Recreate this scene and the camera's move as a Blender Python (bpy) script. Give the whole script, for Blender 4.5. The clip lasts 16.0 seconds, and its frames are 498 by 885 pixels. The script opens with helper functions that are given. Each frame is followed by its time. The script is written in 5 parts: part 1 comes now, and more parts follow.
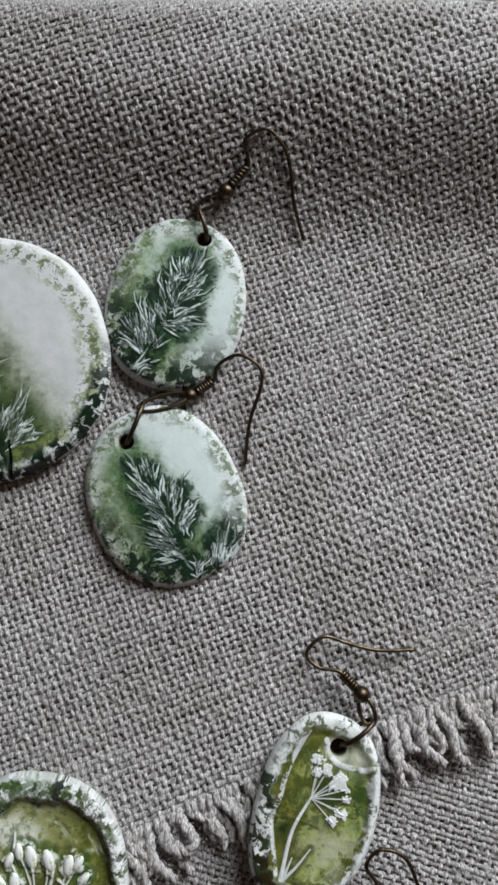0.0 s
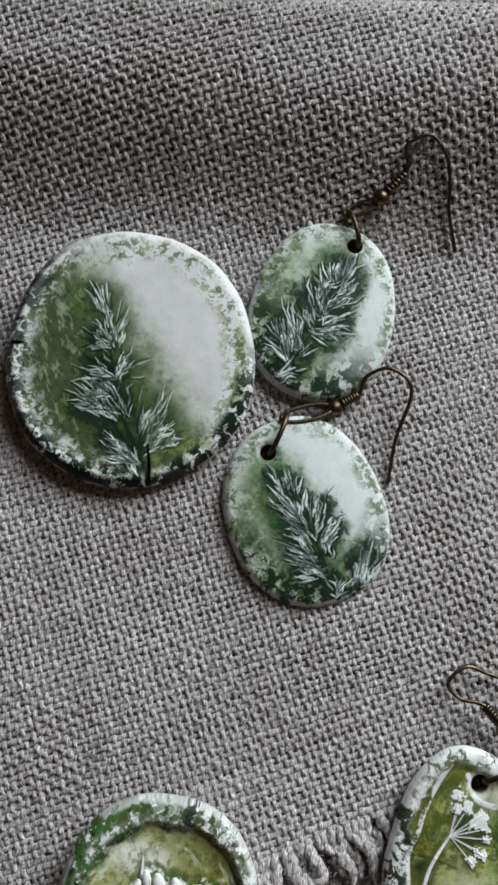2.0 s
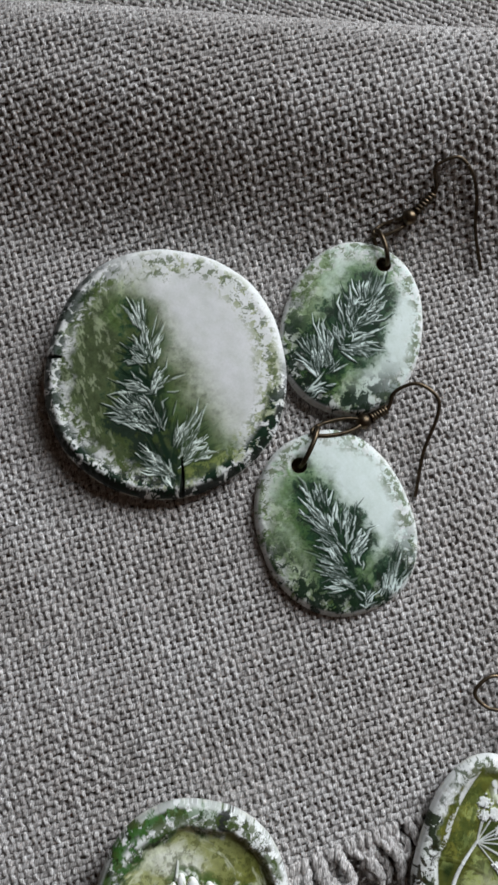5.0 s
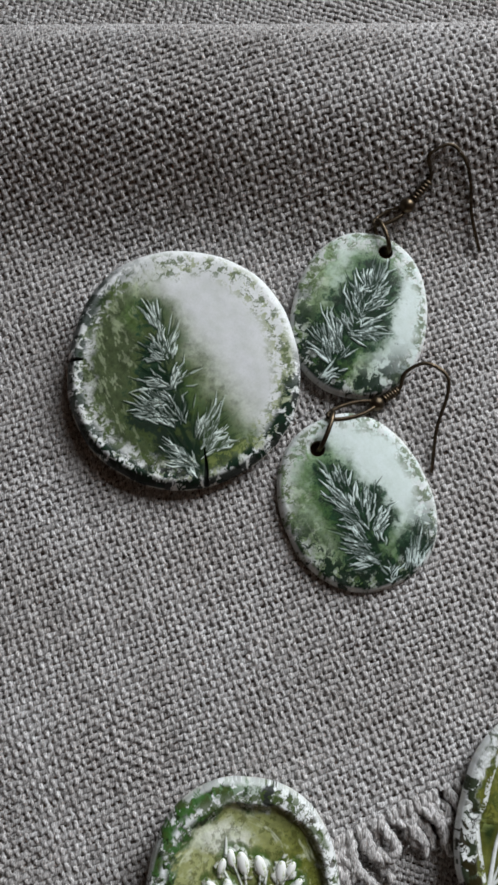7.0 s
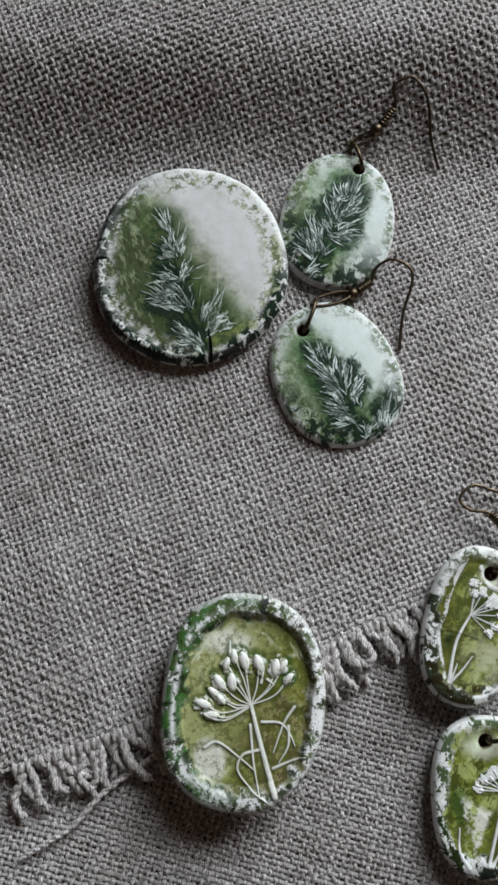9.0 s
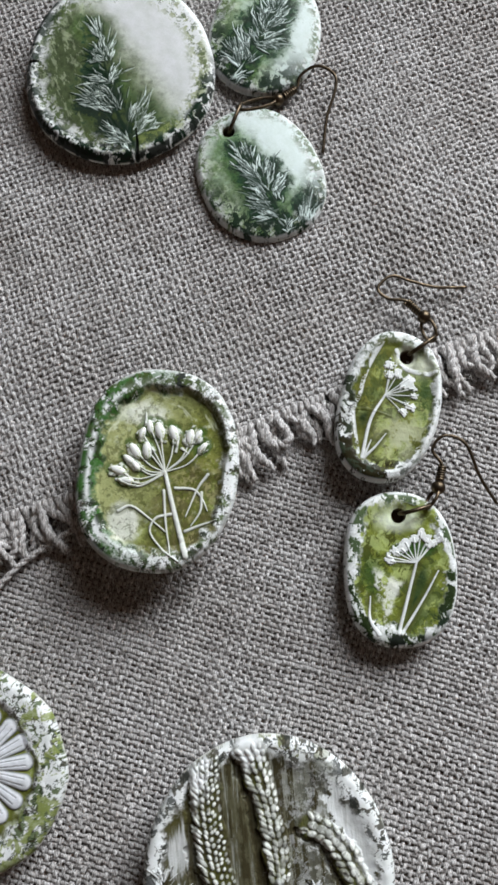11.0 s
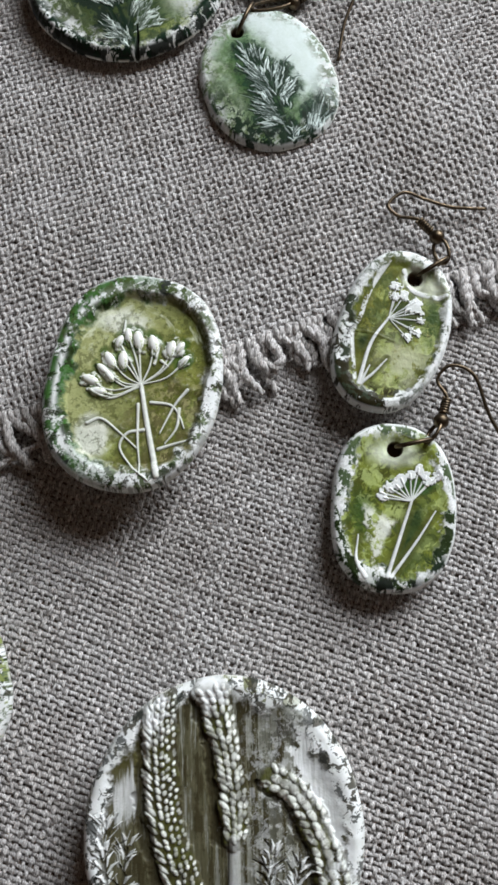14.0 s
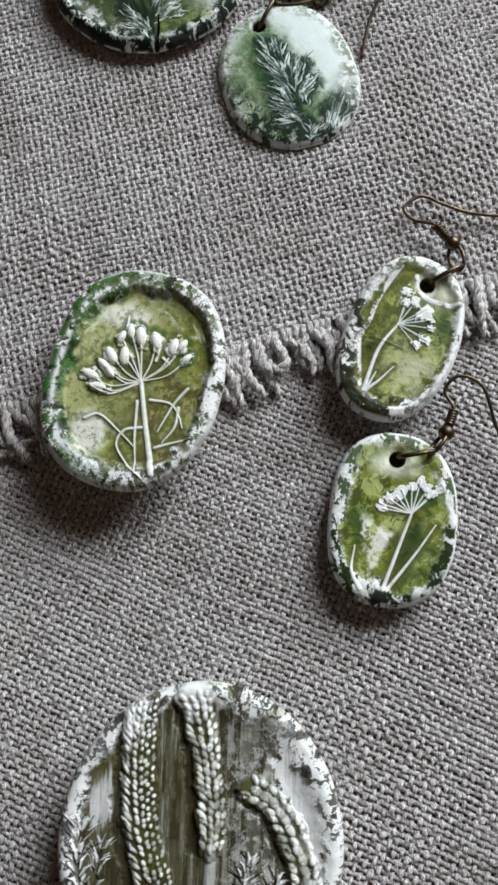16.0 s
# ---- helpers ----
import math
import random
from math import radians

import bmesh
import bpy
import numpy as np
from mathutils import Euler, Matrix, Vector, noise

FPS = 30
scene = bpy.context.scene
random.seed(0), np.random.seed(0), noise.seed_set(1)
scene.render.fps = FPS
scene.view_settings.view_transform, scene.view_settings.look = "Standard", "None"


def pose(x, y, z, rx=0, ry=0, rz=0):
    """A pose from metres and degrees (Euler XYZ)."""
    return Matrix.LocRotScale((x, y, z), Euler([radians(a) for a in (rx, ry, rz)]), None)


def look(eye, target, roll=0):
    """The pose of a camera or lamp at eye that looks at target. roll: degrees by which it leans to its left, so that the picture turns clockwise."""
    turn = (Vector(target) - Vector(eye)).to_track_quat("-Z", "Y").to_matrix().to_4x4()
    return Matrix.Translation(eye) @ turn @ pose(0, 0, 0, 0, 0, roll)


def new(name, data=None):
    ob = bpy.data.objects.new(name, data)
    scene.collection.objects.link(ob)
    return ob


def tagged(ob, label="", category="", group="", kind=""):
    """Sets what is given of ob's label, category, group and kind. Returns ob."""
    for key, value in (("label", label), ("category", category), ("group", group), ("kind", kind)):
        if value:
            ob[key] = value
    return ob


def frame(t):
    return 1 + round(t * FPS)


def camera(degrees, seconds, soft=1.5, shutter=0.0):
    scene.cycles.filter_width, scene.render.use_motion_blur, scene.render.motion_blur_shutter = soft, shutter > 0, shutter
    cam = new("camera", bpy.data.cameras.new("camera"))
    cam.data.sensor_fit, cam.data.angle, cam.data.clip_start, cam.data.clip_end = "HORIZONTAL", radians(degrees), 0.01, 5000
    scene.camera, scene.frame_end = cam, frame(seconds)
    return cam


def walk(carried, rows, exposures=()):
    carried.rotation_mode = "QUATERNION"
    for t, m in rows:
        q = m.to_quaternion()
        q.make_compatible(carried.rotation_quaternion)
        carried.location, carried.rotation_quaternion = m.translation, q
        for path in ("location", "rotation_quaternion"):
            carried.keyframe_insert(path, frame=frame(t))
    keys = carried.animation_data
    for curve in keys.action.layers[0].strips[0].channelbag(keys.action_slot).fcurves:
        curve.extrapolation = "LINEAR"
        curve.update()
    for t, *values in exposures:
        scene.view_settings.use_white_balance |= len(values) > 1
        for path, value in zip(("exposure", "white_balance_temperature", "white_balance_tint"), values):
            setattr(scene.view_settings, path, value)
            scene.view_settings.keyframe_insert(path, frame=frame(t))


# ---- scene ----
S = 0.001  # lengths below are in millimetres

# seconds, eye in millimetres, turn in degrees
PATH = [
    (0, 11.63, 31.27, 147.45, 6.504, -1.916, -0.000),
    (0.5, 2.57, 32.09, 145.87, 6.880, -1.837, 1.103),
    (1, -5.08, 34.84, 144.52, 6.628, -2.199, 1.824),
    (1.5, -10.88, 34.22, 142.41, 6.478, -2.400, 2.406),
    (2, -12.95, 32.37, 140.72, 6.872, -2.494, 2.919),
    (2.5, -14.68, 33.51, 140.13, 6.409, -2.633, 3.218),
    (3, -16.15, 32.37, 139.85, 6.624, -2.286, 3.362),
    (5.5, -20.13, 33.11, 144.83, 7.339, -2.523, 3.179),
    (6, -24.43, 33.86, 145.13, 7.356, -2.372, 3.096),
    (6.5, -20.45, 27.57, 145.94, 8.593, -1.773, 1.350),
    (7, -20.64, 26.14, 148.13, 8.947, -1.559, -0.370),
    (7.5, -21.92, 24.97, 151.02, 9.019, -1.572, -0.854),
    (8, -21.45, 16.62, 160.13, 9.099, -1.611, -0.989),
    (8.5, -18.73, 8.02, 167.56, 9.203, -1.129, -1.023),
    (9, -20.14, -4.67, 172.06, 9.743, -1.142, -0.975),
    (9.5, -16.60, -15.76, 174.38, 10.046, -1.126, -1.055),
    (10, -12.16, -26.73, 172.99, 10.494, -1.074, -1.046),
    (10.2, -8.79, -32.24, 171.65, 10.665, -0.854, -1.048),
    (12.3, 2.12, -69.05, 158.17, 12.181, -0.123, 2.089),
    (12.5, 3.66, -68.58, 156.04, 12.266, 0.290, 2.536),
    (13, 4.19, -67.57, 151.82, 12.258, 0.395, 3.075),
    (13.5, 5.72, -66.59, 149.41, 12.222, 0.317, 3.243),
    (14, 5.90, -66.35, 149.48, 12.136, 0.625, 3.284),
    (14.5, 1.31, -64.06, 148.53, 11.792, 0.740, 4.697),
    (15, 3.36, -64.15, 146.97, 11.773, 1.020, 5.532),
    (15.5, 7.42, -64.41, 148.29, 11.850, 1.880, 6.390),
    (16, 11.19, -64.21, 146.71, 11.983, 2.102, 6.371),
]
cam = camera(33.0, 16.0, soft=2.8)
walk(cam, [(t, pose(x * S, y * S, z * S, a, b, c)) for t, x, y, z, a, b, c in PATH],
     [(0, -0.22), (3, -0.16), (9.3, -0.16), (10, 0.04), (12.5, 0.22), (16, 0.21)])

# ---- light: a window beyond the fold, in a plain room ----
world = bpy.data.worlds.new("daylight")
scene.world = world
world.use_nodes = True
nt = world.node_tree
sky = nt.nodes.new("ShaderNodeTexSky")
sky.sky_type = "NISHITA"
sky.sun_disc = False
sky.sun_elevation, sky.sun_rotation = radians(40), radians(150)
nt.links.new(sky.outputs["Color"], nt.nodes["Background"].inputs["Color"])
nt.nodes["Background"].inputs["Strength"].default_value = 0.08
WIN_X, WIN_Y, WIN_Z = 0.40, 0.44, 0.47  # middle of the window's opening, over the cloth
WIN_W, WIN_H = 0.56, 0.56
window_data = bpy.data.lights.new("window_daylight", "AREA")
window_data.shape, window_data.size, window_data.size_y = "RECTANGLE", WIN_W, WIN_H
window_data.energy, window_data.color = 16.0, (0.915, 0.96, 1.0)
window_light = new("window_daylight", window_data)
window_light.matrix_world = look((WIN_X, WIN_Y + 0.05, WIN_Z), (WIN_X, WIN_Y - 1, WIN_Z))


# ---- number helpers ----
GRIDS = {}


def hash_grid(seed, n=256):
    if seed not in GRIDS:
        GRIDS[seed] = np.random.RandomState(seed).rand(n, n)
    return GRIDS[seed]


def vnoise(x, y, size, seed=0):
    """Smooth value noise from 0 to 1 with cells of the given size."""
    g = hash_grid(seed)
    x, y = np.asarray(x, float) / size + 300.37, np.asarray(y, float) / size + 300.71
    i, j = np.floor(x).astype(int), np.floor(y).astype(int)
    f, h = x - i, y - j
    f, h = f * f * (3 - 2 * f), h * h * (3 - 2 * h)
    a, b = g[i % 256, j % 256], g[(i + 1) % 256, j % 256]
    c, d = g[i % 256, (j + 1) % 256], g[(i + 1) % 256, (j + 1) % 256]
    return (a * (1 - f) + b * f) * (1 - h) + (c * (1 - f) + d * f) * h


def fbm(x, y, size, seed=0, octaves=4, gain=0.55):
    out, amp, total = 0.0, 1.0, 0.0
    for k in range(octaves):
        out, total = out + amp * vnoise(x, y, size / 2**k, seed + 17 * k), total + amp
        amp *= gain
    return np.clip(0.5 + 1.35 * (out / total - 0.5), 0, 1)


def step(a, b, x):
    t = np.clip((x - a) / (b - a), 0, 1)
    return t * t * (3 - 2 * t)


def raw_mesh(name, verts, quads, smooth=True):
    """A mesh from arrays of corners in millimetres and of quads."""
    me = bpy.data.meshes.new(name)
    verts, quads = np.asarray(verts, np.float32) * S, np.asarray(quads, np.int32)
    me.vertices.add(len(verts))
    me.vertices.foreach_set("co", verts.ravel())
    me.loops.add(quads.size)
    me.loops.foreach_set("vertex_index", quads.ravel())
    me.polygons.add(len(quads))
    me.polygons.foreach_set("loop_start", np.arange(0, quads.size, 4, dtype=np.int32))
    me.update(calc_edges=True)
    me.validate()
    if smooth:
        me.polygons.foreach_set("use_smooth", np.ones(len(me.polygons), bool))
    return me


def put(name, me, material, parent=None, label="", kind=""):
    ob = new(name, me)
    if material:
        me.materials.append(material)
    ob.parent = parent
    return tagged(ob, label, kind=kind)


def empty(name, x, y, z, label, category, group="", kind=""):
    ob = new(name)
    ob.location = (x * S, y * S, z * S)
    ob.empty_display_size = 0.005
    return tagged(ob, label, category, group, kind)


def tube(points, radii, sides=8, closed=False):
    """Corners and quads of a round wire along points; flat end caps are folded shut."""
    p = np.asarray(points, float)
    n = len(p)
    r = np.broadcast_to(np.asarray(radii, float), (n,)).copy()
    if closed:
        t = np.roll(p, -1, 0) - np.roll(p, 1, 0)
    else:
        t = np.gradient(p, axis=0)
    t /= np.linalg.norm(t, axis=1)[:, None] + 1e-12
    side = np.cross(t[0], (0.13, 0.21, 0.97))
    side /= np.linalg.norm(side)
    frames = []
    for k in range(n):
        side = side - t[k] * (side @ t[k])
        side /= np.linalg.norm(side)
        frames.append((side, np.cross(t[k], side)))
    a = np.arange(sides) * 2 * np.pi / sides
    rings = [p[k] + r[k] * (np.cos(a)[:, None] * f[0] + np.sin(a)[:, None] * f[1]) for k, f in enumerate(frames)]
    if not closed:
        rings = [p[0] + 0 * rings[0]] + rings + [p[-1] + 0 * rings[-1]]
    m = len(rings)
    v = np.concatenate(rings)
    k, s = np.meshgrid(np.arange(m if closed else m - 1), np.arange(sides), indexing="ij")
    k, s = k.ravel(), s.ravel()
    k2, s2 = (k + 1) % m, (s + 1) % sides
    return v, np.stack([k * sides + s, k * sides + s2, k2 * sides + s2, k2 * sides + s], 1)


def spline(points, per=8):
    """A smooth curve through points."""
    p = np.asarray(points, float)
    q = np.concatenate([[2 * p[0] - p[1]], p, [2 * p[-1] - p[-2]]])
    out = []
    for k in range(1, len(q) - 2):
        for s in np.arange(per) / per:
            a, b, c, d = q[k - 1 : k + 3]
            out.append(0.5 * (2 * b + (c - a) * s + (2 * a - 5 * b + 4 * c - d) * s**2 + (3 * b - a - 3 * c + d) * s**3))
    return np.array(out + [p[-1]])


def joined(*pieces):
    vs, fs, n = [], [], 0
    for v, f in pieces:
        vs.append(v), fs.append(f + n)
        n += len(v)
    return np.concatenate(vs), np.concatenate(fs)


# ---- materials ----
def material(name, rough, metal=0.0, colour=(0.5, 0.5, 0.5)):
    m = bpy.data.materials.new(name)
    m.use_nodes = True
    b = m.node_tree.nodes["Principled BSDF"]
    b.inputs["Base Color"].default_value = (*colour, 1)
    b.inputs["Roughness"].default_value = rough
    b.inputs["Metallic"].default_value = metal
    return m, m.node_tree, b


def noise_node(nt, scale, detail=4.0, rough=0.6, stretch=None):
    co = nt.nodes.new("ShaderNodeTexCoord")
    n = nt.nodes.new("ShaderNodeTexNoise")
    n.inputs["Scale"].default_value, n.inputs["Detail"].default_value, n.inputs["Roughness"].default_value = scale, detail, rough
    if stretch:
        mp = nt.nodes.new("ShaderNodeMapping")
        mp.inputs["Scale"].default_value = stretch
        mp.inputs["Rotation"].default_value = (0, 0, 0)
        nt.links.new(co.outputs["Object"], mp.inputs["Vector"])
        nt.links.new(mp.outputs["Vector"], n.inputs["Vector"])
    else:
        nt.links.new(co.outputs["Object"], n.inputs["Vector"])
    return n


def ramp(nt, source, stops):
    r = nt.nodes.new("ShaderNodeValToRGB")
    while len(r.color_ramp.elements) < len(stops):
        r.color_ramp.elements.new(0.5)
    for e, (at, c) in zip(r.color_ramp.elements, stops):
        e.position, e.color = at, (*c, 1)
    nt.links.new(source, r.inputs["Fac"])
    return r


def mixed(nt, a, b, fac, mode="MIX"):
    x = nt.nodes.new("ShaderNodeMix")
    x.data_type, x.blend_type = "RGBA", mode
    for value, slot in ((fac, 0), (a, 6), (b, 7)):
        if isinstance(value, (int, float)):
            x.inputs[slot].default_value = value
        elif isinstance(value, tuple):
            x.inputs[slot].default_value = (*value, 1)
        else:
            nt.links.new(value, x.inputs[slot])
    return x.outputs[2]


def bump(nt, b, height, strength, distance):
    u = nt.nodes.new("ShaderNodeBump")
    u.inputs["Strength"].default_value, u.inputs["Distance"].default_value = strength, distance
    nt.links.new(height, u.inputs["Height"])
    nt.links.new(u.outputs["Normal"], b.inputs["Normal"])


def linen(name, turn, tint=1.0):
    """Unbleached grey linen: spun fibres along the yarn, slubs and faint stains."""
    m, nt, b = material(name, 0.92)
    co = nt.nodes.new("ShaderNodeTexCoord")
    mp = nt.nodes.new("ShaderNodeMapping")
    mp.inputs["Rotation"].default_value = (0, 0, radians(turn))
    mp.inputs["Scale"].default_value = (1, 0.22, 1)
    nt.links.new(co.outputs["Object"], mp.inputs["Vector"])
    fibre = nt.nodes.new("ShaderNodeTexNoise")
    fibre.inputs["Scale"].default_value, fibre.inputs["Detail"].default_value = 4200, 4
    nt.links.new(mp.outputs["Vector"], fibre.inputs["Vector"])
    stain = noise_node(nt, 45, 3)
    tone = ramp(nt, fibre.outputs["Fac"], [(0.34, (0.19 * tint, 0.175 * tint, 0.168 * tint)), (0.51, (0.51 * tint, 0.496 * tint, 0.494 * tint)), (0.66, (0.86 * tint, 0.85 * tint, 0.85 * tint))])
    cloud = ramp(nt, stain.outputs["Fac"], [(0.3, (0.82, 0.80, 0.78)), (0.7, (1, 1, 1))])
    island = nt.nodes.new("ShaderNodeNewGeometry")
    yarn = ramp(nt, island.outputs["Random Per Island"], [(0.0, (0.74, 0.73, 0.72)), (1.0, (1, 1, 1))])
    c = mixed(nt, tone.outputs[0], cloud.outputs[0], 1.0, "MULTIPLY")
    c = mixed(nt, c, yarn.outputs[0], 1.0, "MULTIPLY")
    nt.links.new(c, b.inputs["Base Color"])
    b.inputs["Sheen Weight"].default_value = 0.15
    b.inputs["Specular IOR Level"].default_value = 0.2
    bump(nt, b, fibre.outputs["Fac"], 1.0, 0.0003)
    return m


UP_TURN, LOW_TURN = 20.0, -17.0
linen_fray = linen("linen_fray", 30, 1.24)
linen_warp = linen("linen_warp", -UP_TURN, 1.10)
linen_weft = linen("linen_weft", 90 - UP_TURN, 0.96)
linen_low_warp = linen("linen_low_warp", -LOW_TURN, 1.10)
linen_low_weft = linen("linen_low_weft", 90 - LOW_TURN, 0.90)
# Dark reddish brown that paints the shade in the gaps between yarns.
gap_shade_mat, nt, b = material("gap_shade", 0.95)
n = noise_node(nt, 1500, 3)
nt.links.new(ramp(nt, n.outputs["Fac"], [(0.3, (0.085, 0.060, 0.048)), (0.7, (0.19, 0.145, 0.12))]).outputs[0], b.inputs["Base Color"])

table_mat, nt, b = material("table_wood", 0.55)
n = noise_node(nt, 9, 5, 0.6, (1, 14, 1))
nt.links.new(ramp(nt, n.outputs["Fac"], [(0.3, (0.13, 0.09, 0.06)), (0.7, (0.24, 0.17, 0.115))]).outputs[0], b.inputs["Base Color"])

bronze, nt, b = material("antique_bronze", 0.34, 1.0)
n = noise_node(nt, 900, 4)
nt.links.new(ramp(nt, n.outputs["Fac"], [(0.3, (0.045, 0.036, 0.026)), (0.72, (0.15, 0.112, 0.072))]).outputs[0], b.inputs["Base Color"])
nt.links.new(ramp(nt, n.outputs["Fac"], [(0.3, (0.5, 0.5, 0.5)), (0.7, (0.28, 0.28, 0.28))]).outputs[0], b.inputs["Roughness"])
bump(nt, b, n.outputs["Fac"], 0.15, 0.0001)


def glaze(name, rough=0.3):
    """Porcelain with green stain rubbed into its relief: the stain lies in the mesh's own colours."""
    m, nt, b = material(name, rough)
    at = nt.nodes.new("ShaderNodeAttribute")
    at.attribute_name = "stain"
    speck = noise_node(nt, 2600, 3)
    cloud = noise_node(nt, 420, 4)
    c = mixed(nt, at.outputs["Color"], ramp(nt, speck.outputs["Fac"], [(0.3, (0.93, 0.935, 0.92)), (0.62, (1, 1, 1))]).outputs[0], 1.0, "MULTIPLY")
    c = mixed(nt, c, ramp(nt, cloud.outputs["Fac"], [(0.3, (0.88, 0.9, 0.86)), (0.65, (1, 1, 1))]).outputs[0], 1.0, "MULTIPLY")
    nt.links.new(c, b.inputs["Base Color"])
    nt.links.new(ramp(nt, cloud.outputs["Fac"], [(0.3, (rough + 0.14,) * 3), (0.7, (rough - 0.05,) * 3)]).outputs[0], b.inputs["Roughness"])
    b.inputs["Coat Weight"].default_value = 0.012
    b.inputs["Specular IOR Level"].default_value = 0.10
    b.inputs["Coat Roughness"].default_value = 0.15
    bump(nt, b, speck.outputs["Fac"], 0.03, 0.0001)
    return m


# ---- the table and the two cloths ----
def plate(name, x0, x1, y0, y1, z0, z1, mat):
    bm = bmesh.new()
    bmesh.ops.create_cube(bm, size=1)
    for v in bm.verts:
        v.co = Vector(((x0 + x1) / 2 + v.co.x * (x1 - x0), (y0 + y1) / 2 + v.co.y * (y1 - y0), (z0 + z1) / 2 + v.co.z * (z1 - z0))) * S
    bmesh.ops.bevel(bm, geom=bm.edges[:], offset=2 * S, segments=2, affect="EDGES")
    me = bpy.data.meshes.new(name)
    bm.to_mesh(me)
    bm.free()
    return put(name, me, mat)


wall_mat, nt, b = material("warm_plaster", 0.9)
n = noise_node(nt, 6, 5)
nt.links.new(ramp(nt, n.outputs["Fac"], [(0.3, (0.265, 0.172, 0.118)), (0.7, (0.33, 0.22, 0.152))]).outputs[0], b.inputs["Base Color"])
floor_mat, nt, b = material("floor_boards", 0.5)
n = noise_node(nt, 3, 5, 0.6, (1, 10, 1))
nt.links.new(ramp(nt, n.outputs["Fac"], [(0.3, (0.16, 0.10, 0.06)), (0.7, (0.26, 0.17, 0.10))]).outputs[0], b.inputs["Base Color"])
RX, RY0, RY1, RZ0, RZ1 = 1500, -1700, 440, -740, 1800
wx0, wx1 = WIN_X * 1000 - WIN_W * 500, WIN_X * 1000 + WIN_W * 500
wz0, wz1 = WIN_Z * 1000 - WIN_H * 500, WIN_Z * 1000 + WIN_H * 500
for name, box in (("floor", (-RX, RX, RY0, RY1, RZ0 - 60, RZ0)), ("ceiling", (-RX, RX, RY0, RY1, RZ1, RZ1 + 60)),
                  ("wall_west", (-RX - 100, -RX, RY0, RY1, RZ0 - 60, RZ1 + 60)), ("wall_east", (RX, RX + 100, RY0, RY1, RZ0 - 60, RZ1 + 60)),
                  ("wall_south", (-RX - 100, RX + 100, RY0 - 100, RY0, RZ0 - 60, RZ1 + 60)),
                  ("wall_north", (-RX - 100, wx0, RY1, RY1 + 120, RZ0 - 60, RZ1 + 60)), ("wall_north", (wx1, RX + 100, RY1, RY1 + 120, RZ0 - 60, RZ1 + 60)),
                  ("wall_north", (wx0, wx1, RY1, RY1 + 120, RZ0 - 60, wz0)), ("wall_north", (wx0, wx1, RY1, RY1 + 120, wz1, RZ1 + 60))):
    tagged(plate(name, *box, floor_mat if name == "floor" else wall_mat), "plain warm plaster" if name != "floor" else "brown wooden floor", kind="structure")
table = empty("table", 0, -70, RZ0, "plain brown wooden table under the linen cloths", "table")


def under(ob, parent):
    ob.parent = parent
    ob.matrix_parent_inverse = Matrix.Translation(parent.location).inverted()
    return ob


under(plate("tabletop", -700, 700, -560, 420, -28, -3.4, table_mat), table)
for lx, ly in ((-640, -500), (640, -500), (-640, 360), (640, 360)):
    under(plate("leg", lx - 30, lx + 30, ly - 30, ly + 30, RZ0, -28, table_mat), table)


def upper_height(x, y):
    """Top of the upper cloth: flat, sinking into a trough, then a rolled fold and a drop behind it."""
    x, y = np.asarray(x, float), np.asarray(y, float)
    wave = 0.9 * np.sin(x / 34 + 0.6) + 0.5 * np.sin(x / 13 + y / 30)
    trough = -1.2 * np.exp(-(((y - 66) / 26) ** 2))
    s = y + 0.012 * x - 1.2 * np.sin(x / 40)
    rise = 12.4 * step(83, 111, s)
    fall = np.sqrt(np.clip(1 - np.clip((s - 116.6) / 11.2, 0, 1) ** 2.2, 0, 1))
    z = 1.0 + trough + (rise + wave * step(70, 104, s)) * fall - 2.0 * (1 - fall)
    z = z + 0.5 * np.sin(x / 27 + 1.0) * np.sin(y / 24) * step(95, 60, s)
    return z + 0.35 * (fbm(x, y, 18, 5, 2) - 0.5)


def lower_height(x, y):
    x, y = np.asarray(x, float), np.asarray(y, float)
    return -1.5 + 0.5 * np.sin(x / 31 + y / 43) + 0.5 * (fbm(x, y, 25, 8, 2) - 0.5)


